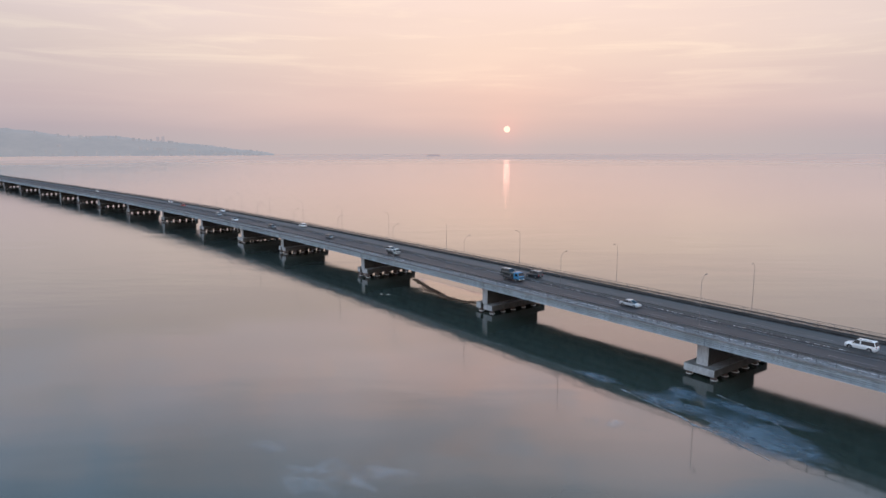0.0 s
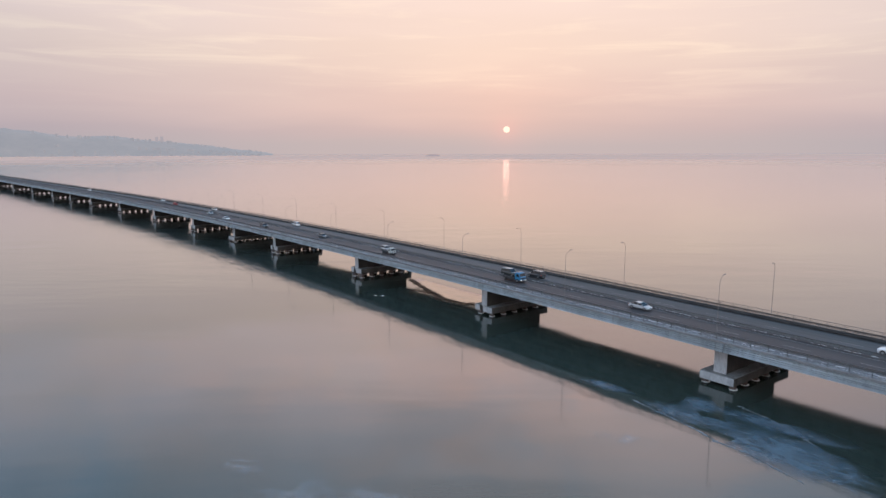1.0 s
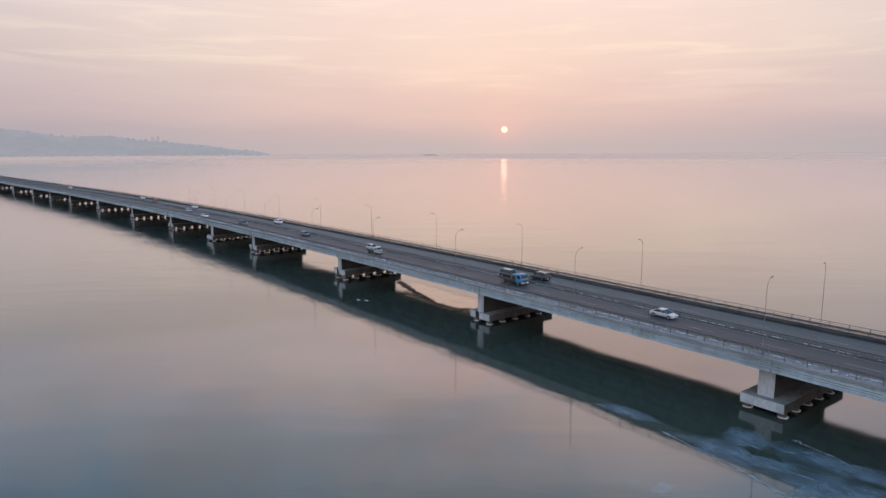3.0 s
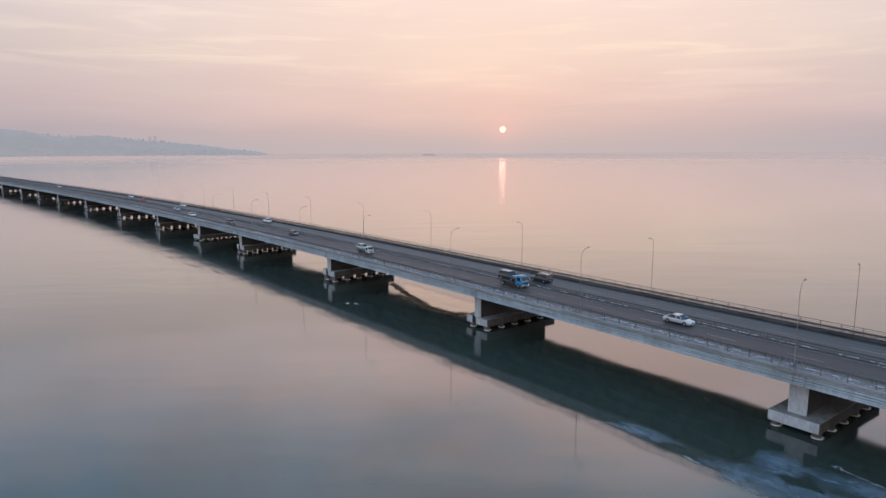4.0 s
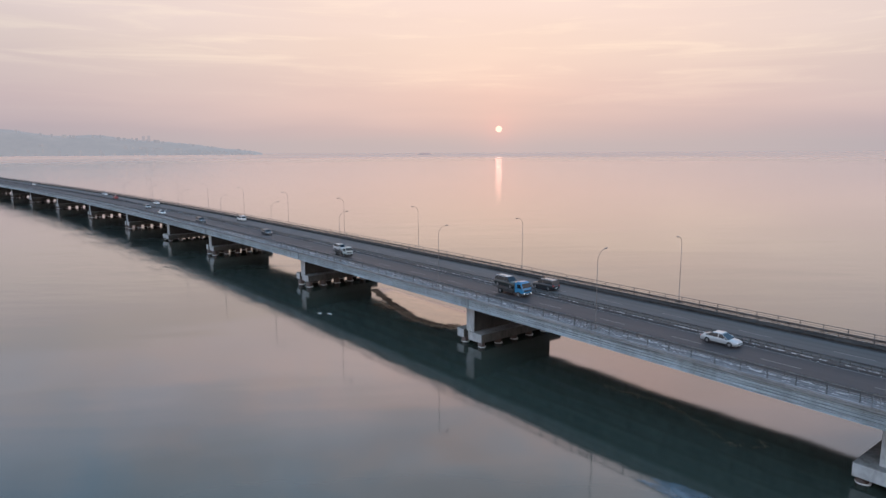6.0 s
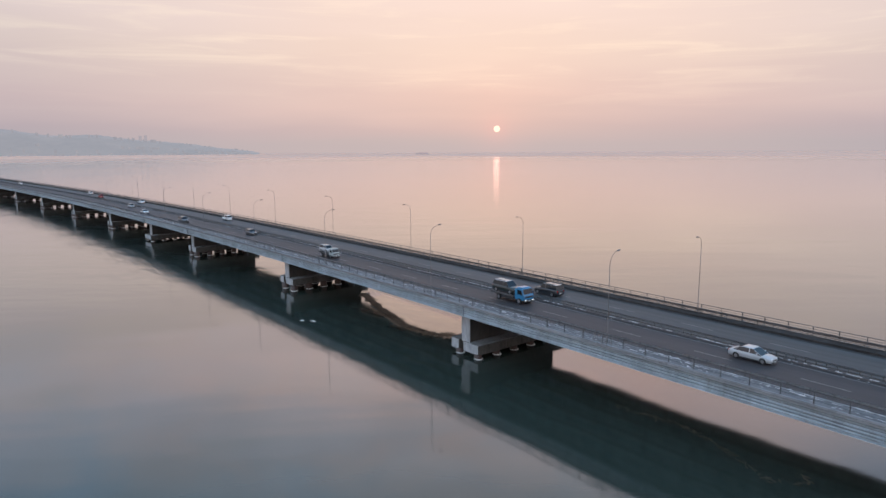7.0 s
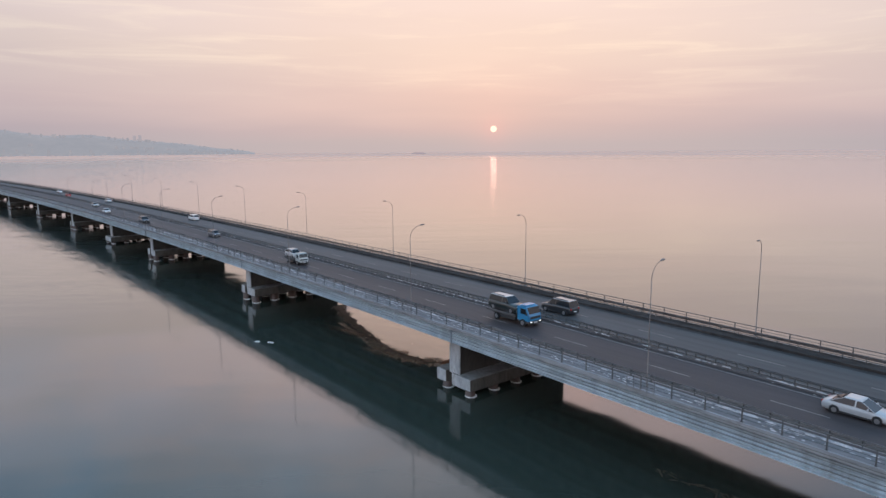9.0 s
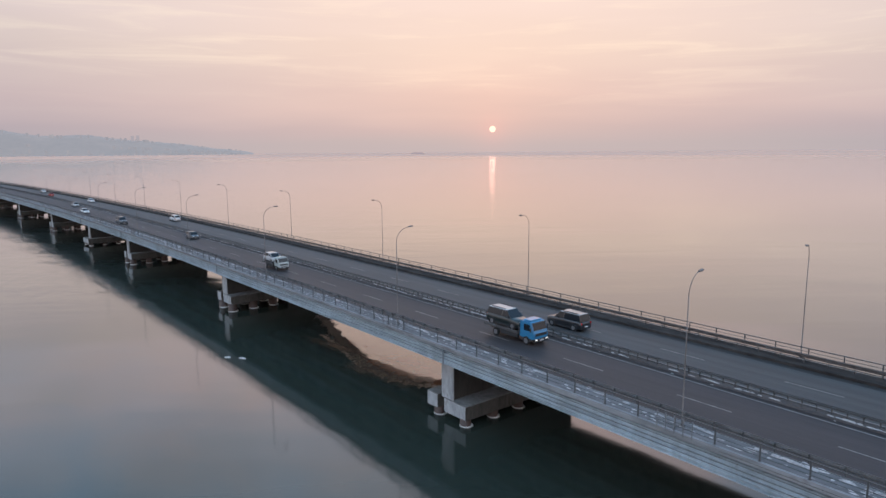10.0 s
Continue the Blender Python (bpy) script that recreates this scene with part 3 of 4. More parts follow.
dash = part("lane_dash", box(-0.06, 0.06, -2.2, 2.2, 0.002, 0.006), M_LINE, road)
dash.matrix_basis = at(CEN - 4.6, -58.5, ROAD)
for k in range(58):
    for u, off in ((CEN - 4.6, 1.1), (CEN + 4.7, -3.0)):
        y = off + 11.4 * (k - 5)
        again(dash, at(u, y, ROAD), road)

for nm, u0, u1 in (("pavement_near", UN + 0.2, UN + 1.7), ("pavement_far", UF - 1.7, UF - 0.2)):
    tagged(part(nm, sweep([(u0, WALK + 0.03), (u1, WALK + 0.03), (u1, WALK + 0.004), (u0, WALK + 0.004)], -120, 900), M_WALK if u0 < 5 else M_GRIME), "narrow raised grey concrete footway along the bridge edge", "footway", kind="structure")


# ---- railings and crash barriers ----
def many(ob_name, proto_bm, mat, parent, u, ys, z, turn=0.0):
    first = None
    for y in ys:
        if first is None:
            first = part(ob_name, proto_bm, mat, parent)
            first.matrix_basis = at(u, y, z, turn)
        else:
            again(first, at(u, y, z, turn), parent)
    return first


def joined_posts(name, u, ys, z, h, w, mat, parent):
    verts, faces = [], []
    for y in ys:
        i, x = len(verts), bend(y) + u
        for dx, dy, dz in ((-w, -w, 0), (w, -w, 0), (w, w, 0), (-w, w, 0), (-w, -w, h), (w, -w, h), (w, w, h), (-w, w, h)):
            verts.append((x + dx, y + dy, z + dz))
        faces += [(i, i + 1, i + 5, i + 4), (i + 1, i + 2, i + 6, i + 5), (i + 2, i + 3, i + 7, i + 6), (i + 3, i, i + 4, i + 7), (i + 4, i + 5, i + 6, i + 7)]
    me = bpy.data.meshes.new(name)
    me.from_pydata(verts, [], faces)
    me.materials.append(mat)
    ob = new(name, me)
    ob.parent = parent
    return tagged(ob, kind="stuff")


def spaced(a, b, step):
    return [a + step * k for k in range(int((b - a) / step) + 1)]


def railing(u, first_y, label, h=1.1, bars=(0.83, 0.56, 0.30)):
    r = new("railing")
    tagged(r, label, "railing", "railings along the bridge edges")
    z = WALK
    bm = box(-0.045, 0.045, -0.045, 0.045, 0, h, 0.01)
    add_box(bm, -0.08, 0.08, -0.08, 0.08, 0.0, 0.03)
    many("post", bm, M_DARKSTEEL, r, u, spaced(first_y, NEAR_END, 2.85), z)
    joined_posts("post_row", u, spaced(NEAR_END + 3.5, 800, 2.85), z, h, 0.05, M_STEEL, r)
    for name, zz, w, t in (("top_rail", h, 0.045, 0.035), *(("bar", b, 0.02, 0.018) for b in bars)):
        part(name, sweep([(u - w, z + zz - t), (u + w, z + zz - t), (u + w, z + zz + t), (u - w, z + zz + t)], -150, 950), M_DARKSTEEL if name == "top_rail" else M_BAR, r)
    return r


railing(UN + 0.16, -91.5, "grey steel post and bar railing on the bridge edge")
railing(UF - 0.16, -91.3, "grey steel post and bar railing on the bridge edge", 1.15, (0.84, 0.56, 0.28))


def beam_profile(u, z, s, k=1.0):
    # W-shaped crash barrier beam about 0.31 m high, facing s
    pts = [(0.0, -0.155), (0.0, -0.13), (0.08, -0.10), (0.08, -0.05), (0.01, -0.02), (0.01, 0.02), (0.08, 0.05), (0.08, 0.10), (0.0, 0.13), (0.0, 0.155)]
    front = [(u + s * a, z + b * k) for a, b in pts]
    back = [(u + s * (a - 0.012), z + b * k) for a, b in reversed(pts)]
    return front + back


def crash_barrier(u, sides, ys_near, ys_far, z, label, post_h=0.75, slim=1.0, beam_mat=None):
    r = new("crash_barrier")
    tagged(r, label, "crash barrier", "crash barriers beside the lanes")
    bm = box(-0.06, 0.06, -0.04, 0.04, 0, post_h - 0.04, 0.01)
    many("post", bm, M_DARKSTEEL, r, u, ys_near, z)
    joined_posts("post_row", u, ys_far, z, post_h, 0.06, M_DARKSTEEL, r)
    for s in sides:
        part("beam", sweep(beam_profile(u + s * 0.075, z + post_h - 0.17 * slim, s, slim), -150, 950), beam_mat or M_STEEL, r)
        part("spacer_rail", sweep([(u + s * 0.03, z + 0.28), (u + s * 0.07, z + 0.28), (u + s * 0.07, z + 0.36), (u + s * 0.03, z + 0.36)], -150, 950), M_DARKSTEEL, r)
    return r


crash_barrier(CEN, (1, -1), spaced(-54, NEAR_END, 1.0), spaced(NEAR_END + 1.0, 800, 1.0), ROAD, "double-sided dark steel crash barrier on the central reserve", 0.8, 0.6, M_DARKSTEEL)
crash_barrier(UN + 2.12, (1,), spaced(-90, NEAR_END, 2.0), spaced(NEAR_END + 2, 800, 2.0), WALK, "weathered steel crash barrier between lane and footway", 0.62)
crash_barrier(UF - 0.75, (-1,), spaced(-90, NEAR_END, 2.0), spaced(NEAR_END + 2, 800, 2.0), WALK, "weathered brown steel crash barrier close to the railing", 0.82, 1.0, M_RUSTSTEEL)
# the grimy kerb stone on the far side, and a strip of painted shade
tagged(part("kerb", sweep([(UF - 2.03, ROAD + 0.002), (UF - 1.72, ROAD + 0.002), (UF - 1.72, WALK + 0.035), (UF - 2.03, WALK + 0.035)], -120, 900), M_GRIME), "grimy concrete kerb along the footway", "kerb", kind="structure")
tagged(part("gutter", sweep([(UF - 2.75, ROAD + 0.005), (UF - 2.04, ROAD + 0.005), (UF - 2.04, ROAD + 0.001), (UF - 2.75, ROAD + 0.001)], -120, 900), M_KERB_SHADE), "dark strip along the kerb, shade put in as colour", "gutter", kind="structure")
# the kerb-like strip that carries the central barrier, and old snow left on it
tagged(part("median_strip", sweep([(CEN - 0.35, ROAD + 0.14), (CEN + 0.35, ROAD + 0.14), (CEN + 0.38, ROAD + 0.001), (CEN - 0.38, ROAD + 0.001)], -150, 950), M_PAVE), "low concrete strip under the central barrier", "median strip", kind="structure")


def snow_clumps(u, z, ys, seed, length, width, name, label, share=0.6, spread=0.1, tall=0.10):
    # small ragged heaps of old snow, one to a place
    rnd = random.Random(seed)
    bm = bmesh.new()
    for y in ys:
        big = 0.5 + 0.5 * math.sin(y * 0.13 + seed) + 0.35 * math.sin(y * 0.41)
        if rnd.random() > share * (0.55 + 0.6 * big):
            continue
        cu, cy = u + max(-0.35, min(0.35, rnd.gauss(0, spread))), y + rnd.uniform(-0.12, 0.12)
        ln, w, h = length * rnd.uniform(0.45, 1.0), width * rnd.uniform(0.5, 1.1), tall * rnd.uniform(0.5, 1.1)
        outer, inner = [], []
        for i in range(10):
            a = 2 * math.pi * i / 10
            k = rnd.uniform(0.75, 1.15)
            x, yy = cu + w / 2 * k * math.cos(a), cy + ln / 2 * k * math.sin(a)
            outer.append(bm.verts.new((bend(yy) + x, yy, z)))
            x, yy = cu + w / 3.2 * k * math.cos(a), cy + ln / 2.8 * k * math.sin(a)
            inner.append(bm.verts.new((bend(yy) + x, yy, z + h * rnd.uniform(0.6, 1.0))))
        top = bm.verts.new((bend(cy) + cu, cy, z + h))
        for i in range(10):
            q = (i + 1) % 10
            bm.faces.new((outer[i], outer[q], inner[q], inner[i]))
            bm.faces.new((inner[i], inner[q], top))
    return tagged(part(name, bm, M_SNOW), label, "snow", kind="stuff")


snow_clumps(CEN - 0.22, ROAD + 0.142, [-54.5 + 0.5 * k for k in range(680)], 3, 0.8, 0.16, "snow_remnants", "dirty clumps of old snow between the posts of the central barrier", 0.6, 0.05, 0.10)
snow_clumps(CEN - 0.62, ROAD + 0.002, [-54.0 + 0.7 * k for k in range(450)], 5, 0.3, 0.16, "snow_remnants", "small crumbs of dirty snow on the asphalt", 0.3, 0.12, 0.05)
snow_clumps(UN + 1.45, WALK + 0.032, [-80 + 0.5 * k for k in range(700)], 4, 1.1, 0.36, "snow_remnants", "dirty remnants of old snow on the footway", 0.6, 0.18, 0.14)
snow_clumps(UN + 0.7, WALK + 0.032, [-80 + 0.3 * k for k in range(1200)], 8, 0.5, 0.2, "snow_remnants", "small crumbs of dirty snow on the footway", 0.6, 0.22, 0.05)


# ---- lamp posts ----
def lamp_post(s):
    base = new("street_lamp")
    bm = bmesh.new()
    R = 2.0
    add_tube(bm, [(0, 0, 0), (0, 0, 0.5), (0, 0, 0.52), (0, 0, 4.5), (0, 0, 9.1)], [0.085, 0.085, 0.052, 0.042, 0.032], 10)
    part("pole", bm, M_LAMP, base, smooth=True)
    bm = bmesh.new()
    pts = [(s * R * 0.94 * (1 - math.cos(a)), 0, 9.05 + 1.4 * math.sin(a)) for a in [math.pi / 2 * k / 9 for k in range(10)]]
    add_tube(bm, pts, [0.033 - 0.001 * k for k in range(10)], 8)
    part("arm", bm, M_LAMP, base, smooth=True)
    bm = bmesh.new()
    x0 = s * R * 0.90
    rings = []
    for f, w, h in ((0.0, 0.05, 0.05), (0.15, 0.12, 0.09), (0.45, 0.16, 0.11), (0.75, 0.12, 0.08), (0.86, 0.04, 0.04)):
        x = x0 + s * f
        rings.append([(x, w * math.cos(a), 10.45 + 0.05 * f + h * math.sin(a) * (0.6 if math.sin(a) < 0 else 1)) for a in [2 * math.pi * k / 10 for k in range(10)]])
    loft(bm, rings)
    part("lamp_head", bm, M_LAMP, base, "grey cobra-head lantern, unlit", smooth=True)
    bm = box(-0.2, 0.2, -0.2, 0.2, 0.0, 0.04)
    for a in (-0.15, 0.15):
        for b in (-0.15, 0.15):
            add_box(bm, a - 0.03, a + 0.03, b - 0.03, b + 0.03, 0.04, 0.09)
    part("base_plate", bm, M_DARKSTEEL, base)
    return tagged(base, "tall grey steel street lamp with a curved arm, unlit", "street lamp", "street lamps along the bridge")


NEAR_LAMP_Y = [-0.4 + 33.6 * k for k in range(-2, 8)]
FAR_LAMP_Y = [0.7 + 33.6 * k for k in range(-2, 9)]
for u, s, ys, turn in ((UN + 0.9, 1, NEAR_LAMP_Y, 12), (UF + 0.3, -1, FAR_LAMP_Y, 16)):
    first = lamp_post(s)
    first.matrix_basis = at(u, ys[0], WALK, turn)
    for y in ys[1:]:
        copy_thing(first, at(u, y, WALK, turn))


# the close-set guard frame where each near lamp stands
def lamp_guard():
    g = new("lamp_guard_frame")
    for y in (-1.3, -0.65, 0.0, 0.65, 1.3):
        part("post", box(-0.03, 0.03, y - 0.03, y + 0.03, -0.2, 1.08, 0.01), M_STEEL, g)
    for z in (-0.12, 0.5):
        part("bar", box(-0.025, 0.025, -1.4, 1.4, z, z + 0.05, 0.01), M_STEEL, g)
    return tagged(g, "grey steel guard frame on the railing at a lamp", "guard frame", "guard frames at the lamps")


g0 = lamp_guard()
g0.matrix_basis = at(UN - 0.06, NEAR_LAMP_Y[0], WALK)
for y in NEAR_LAMP_Y[1:]:
    copy_thing(g0, at(UN - 0.06, y, WALK))


# ---- piers ----
def pier(wide, low):
    p = new("bridge_pier")
    x0, x1 = 0.0, 19.3
    if wide:
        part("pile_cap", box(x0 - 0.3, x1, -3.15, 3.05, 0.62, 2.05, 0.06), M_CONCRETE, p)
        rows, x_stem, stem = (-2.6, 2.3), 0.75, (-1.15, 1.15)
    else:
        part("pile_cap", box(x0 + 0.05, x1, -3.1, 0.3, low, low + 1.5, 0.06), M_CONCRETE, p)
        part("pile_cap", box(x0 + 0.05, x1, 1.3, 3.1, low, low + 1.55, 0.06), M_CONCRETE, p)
        rows, x_stem, stem = (-2.6, 1.5), 0.2, (-1.0, 0.90)
    # long sides and undersides take the concrete with shade painted in
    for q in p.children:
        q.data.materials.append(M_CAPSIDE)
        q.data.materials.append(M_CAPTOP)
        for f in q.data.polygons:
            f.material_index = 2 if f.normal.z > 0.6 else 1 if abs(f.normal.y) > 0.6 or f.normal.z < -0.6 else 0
    # a pale slab for the lit end; the wall behind has painted shade
    part("pedestal", box(x_stem, x_stem + 0.2, stem[0], stem[1], 2.0, 6.0, 0.07), M_CONCRETE, p)
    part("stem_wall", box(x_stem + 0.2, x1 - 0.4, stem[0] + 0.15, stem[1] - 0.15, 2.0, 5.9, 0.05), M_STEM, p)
    for u in (1.2, 3.6, 7.6, 11.6, 15.6, 18.4):
        part("bearing", box(u - 0.25, u + 0.25, -0.3, 0.4, 5.88, 6.47, 0.02), M_DARKSTEEL, p)
    bm = bmesh.new()
    add_tube(bm, [(0, 0, -2.0), (0, 0, low + 0.1)], 0.58 if low < 1 else 0.74, 14)
    pile = part("round_column", bm, M_PILE, p, smooth=True)
    bm = bmesh.new()
    rings = []
    for k in range(19):
        a = 2 * math.pi * k / 18
        r = 0.61 + 0.20 * max(0.0, math.cos(a + 1.25)) + 0.02 * math.sin(7 * a + 1) + 0.02 * math.sin(11 * a)
        rings.append([(0.5 * math.cos(a), 0.5 * math.sin(a), -0.05), (r * math.cos(a), r * math.sin(a), -0.05), (r * 0.97 * math.cos(a), r * 0.97 * math.sin(a), 0.10), (0.57 * math.cos(a), 0.57 * math.sin(a), 0.07)])
    loft(bm, rings, True, False)
    bmesh.ops.remove_doubles(bm, verts=bm.verts, dist=0.001)
    bmesh.ops.scale(bm, vec=(1, 1, 1) if low < 1 else (1.25, 1.25, 1), verts=bm.verts)
    collar = part("ice_collar", bm, M_COLLAR, p, "pale ring of ice round a pile")
    first = True
    for r in rows:
        for k in range(6):
            m = pose(0.45 + 3.68 * k, r, 0)
            if first:
                pile.matrix_basis = collar.matrix_basis = m
                first = False
            else:
                again(pile, m, p)
                again(collar, m, p)
    return tagged(p, "weathered concrete bridge pier on round piles with ice collars", "bridge pier", "piers under the bridge")


wide, twin, tall = pier(True, 0.6), pier(False, 0.6), pier(False, 1.12)
wide.matrix_basis = at(0, PIERS[6], 0)
twin.matrix_basis = at(0, PIERS[7], 0)
for y in PIERS[3:6]:
    copy_thing(wide, at(0, y, 0))
tall.matrix_basis = at(0, PIERS[8], 0)
copy_thing(wide, at(0, PIERS[10], 0))
for y in PIERS[9:10] + PIERS[11:]:
    copy_thing(tall, at(0, y, 0))


# ---- vehicles ----
def wheel(parent, x, y, r, w):
    bm = bmesh.new()
    add_tube(bm, [(x - w / 2, y, r), (x - w / 2 + 0.03, y, r), (x + w / 2 - 0.03, y, r), (x + w / 2, y, r)], [r * 0.93, r, r, r * 0.93], 18)
    t = part("wheel", bm, M_RUBBER, parent, smooth=False)
    bm = bmesh.new()
    s = 1 if x > 0 else -1
    add_tube(bm, [(x + s * (w / 2 - 0.04), y, r), (x + s * (w / 2 + 0.006), y, r), (x + s * (w / 2 + 0.012), y, r)], [r * 0.62, r * 0.62, r * 0.3], 14)
    part("rim", bm, M_RIM, t)


def body_ring(y, hw, zb, zt, inset=0.10):
    return [(-hw * 0.90, y, zb), (hw * 0.90, y, zb), (hw, y, zb + 0.16), (hw, y, zb + (zt - zb) * 0.62), (hw - inset * 0.4, y, zt - 0.07), (hw - inset * 1.6, y, zt),
            (-hw + inset * 1.6, y, zt), (-hw + inset * 0.4, y, zt - 0.07), (-hw, y, zb + (zt - zb) * 0.62), (-hw, y, zb + 0.16)]


# y runs from the nose (0) to the tail; each kind gives length, half width, hood, belt, roof heights and where the glass sits
KINDS = {
    "sedan": (4.65, 0.88, 0.84, 0.93, 1.44, (0.98, 2.0, 3.15, 4.15), 0.31),
    "hatchback": (3.95, 0.85, 0.92, 1.00, 1.54, (0.75, 1.55, 3.40, 3.86), 0.30),
    "minivan": (4.55, 0.88, 0.96, 1.05, 1.68, (0.75, 1.65, 4.05, 4.46), 0.31),
    "suv": (4.75, 0.93, 1.08, 1.14, 1.84, (1.10, 1.85, 4.42, 4.68), 0.37),
}


def car(kind, mat, label, lit=False, roof_mat=None):
    L, hw, hood, belt, roof, (g0y, g1y, g2y, g3y), wr = KINDS[kind]
    c = new("car")
    zb = wr * 0.62
    bm = bmesh.new()
    st = [(0.0, hw * 0.80, zb + 0.12, hood - 0.26), (0.12, hw * 0.93, zb + 0.02, hood - 0.15), (0.55, hw, zb, hood - 0.05), (g0y, hw, zb, hood), (g0y + 0.35, hw, zb, belt),
          (L * 0.5, hw, zb, belt), (g3y - 0.3, hw, zb, belt + 0.01), (L - 0.28 if kind != "sedan" else L - 0.45, hw, zb, belt if kind != "sedan" else belt + 0.02), (L - 0.06, hw * 0.95, zb + 0.05, belt - 0.12), (L, hw * 0.86, zb + 0.14, belt - 0.24)]
    loft(bm, [body_ring(*s) for s in st])
    part("body", bm, mat, c, smooth=True)
    zt = roof - 0.055
    lower = [(-hw * 0.95, g0y), (hw * 0.95, g0y), (hw * 0.955, L * 0.5), (hw * 0.945, g3y), (-hw * 0.945, g3y), (-hw * 0.955, L * 0.5)]
    upper = [(-hw * 0.75, g1y), (hw * 0.75, g1y), (hw * 0.76, L * 0.5), (hw * 0.745, g2y), (-hw * 0.745, g2y), (-hw * 0.76, L * 0.5)]
    lo = [Vector((x, y, (hood if i < 2 else belt) - 0.03)) for i, (x, y) in enumerate(lower)]
    up = [Vector((x, y, zt)) for x, y in upper]
    bm = bmesh.new()
    loft(bm, [lo, up])
    part("cabin", bm, mat, c)
    for name, a, b in (("windscreen", 0, 1), ("side_window", 1, 2), ("side_window", 2, 3), ("rear_window", 3, 4), ("side_window", 4, 5), ("side_window", 5, 0)):
        q = [lo[a], lo[b], up[b], up[a]]
        mid = sum(q, Vector()) / 4
        n = (q[1] - q[0]).cross(q[3] - q[0]).normalized()
        n = n if n.dot(mid - Vector((0, L * 0.5, belt))) > 0 else -n
        out = [mid + (v - mid) * 0.91 for v in q]
        bm = bmesh.new()
        loft(bm, [[v - n * 0.01 for v in out], [v + n * 0.012 for v in out]])
        part(name, bm, M_GLASS, c)
    bm = bmesh.new()
    rim0 = [(x * 1.03, y, zt - 0.02) for x, y in upper]
    rim1 = [(x * 0.99, y, zt + 0.02) for x, y in upper]
    top = [(x * 0.80, y + (0.16 if y < L * 0.45 else -0.16 if y > L * 0.55 else 0), roof) for x, y in upper]
    loft(bm, [rim0, rim1, top])
    part("roof", bm, roof_mat or mat, c, "pale roof" if roof_mat else "")
    for s in (-1, 1):
        bm = box(s * hw * 0.55 - 0.17, s * hw * 0.55 + 0.17, 0.015, 0.24, hood - 0.33, hood - 0.17, 0.03)
        part("headlight", bm, M_HEADLIT if lit else M_HEAD, c, "lit headlight" if lit else "")
        part("tail_light", box(s * hw * 0.76 - 0.10, s * hw * 0.76 + 0.10, L - 0.16, L + 0.012, belt - 0.36, belt - 0.12, 0.02), M_TAIL, c)
        part("door_mirror", box(s * (hw + 0.09) - 0.09, s * (hw + 0.09) + 0.09, g0y + 0.42, g0y + 0.54, belt - 0.02, belt + 0.13, 0.03), mat, c)
        part("sill", box(s * hw * 0.965 - 0.04, s * hw * 0.965 + 0.04, 1.25, L - 1.2, zb - 0.02, zb + 0.14, 0.02), M_TRIM, c)
    part("grille", box(-hw * 0.45, hw * 0.45, -0.015, 0.1, zb + 0.22, hood - 0.30, 0.02), M_TRIM, c)
    part("number_plate", box(-0.26, 0.26, -0.03, 0.0, zb + 0.10, zb + 0.21), M_PLATE, c)
    part("number_plate", box(-0.26, 0.26, L + 0.0, L + 0.03, zb + 0.28, zb + 0.39), M_PLATE, c)
    for x in (-hw + 0.08, hw - 0.08):
        for y in (0.85, L - 0.95):
            wheel(c, x * 1.02, y, wr, 0.21)
            bm = bmesh.new()
            s = 1 if x > 0 else -1
            add_tube(bm, [(s * (hw - 0.12), y, wr + 0.02), (s * (hw + 0.008), y, wr + 0.02)], wr * 1.17, 18)
            part("wheel_arch", bm, M_TRIM, c)
    if kind == "suv":
        for s in (-1, 1):
            part("roof_rail", box(s * hw * 0.66 - 0.025, s * hw * 0.66 + 0.025, g1y + 0.3, g2y - 0.3, roof, roof + 0.06, 0.01), M_TRIM, c)
    return tagged(c, label, "car", "vehicles on the bridge")


def place(ob, lane, y, way):
    # way -1: nose towards smaller y
    ob.matrix_basis = at(lane, y, ROAD + 0.008, 0 if way < 0 else 180)
    return ob


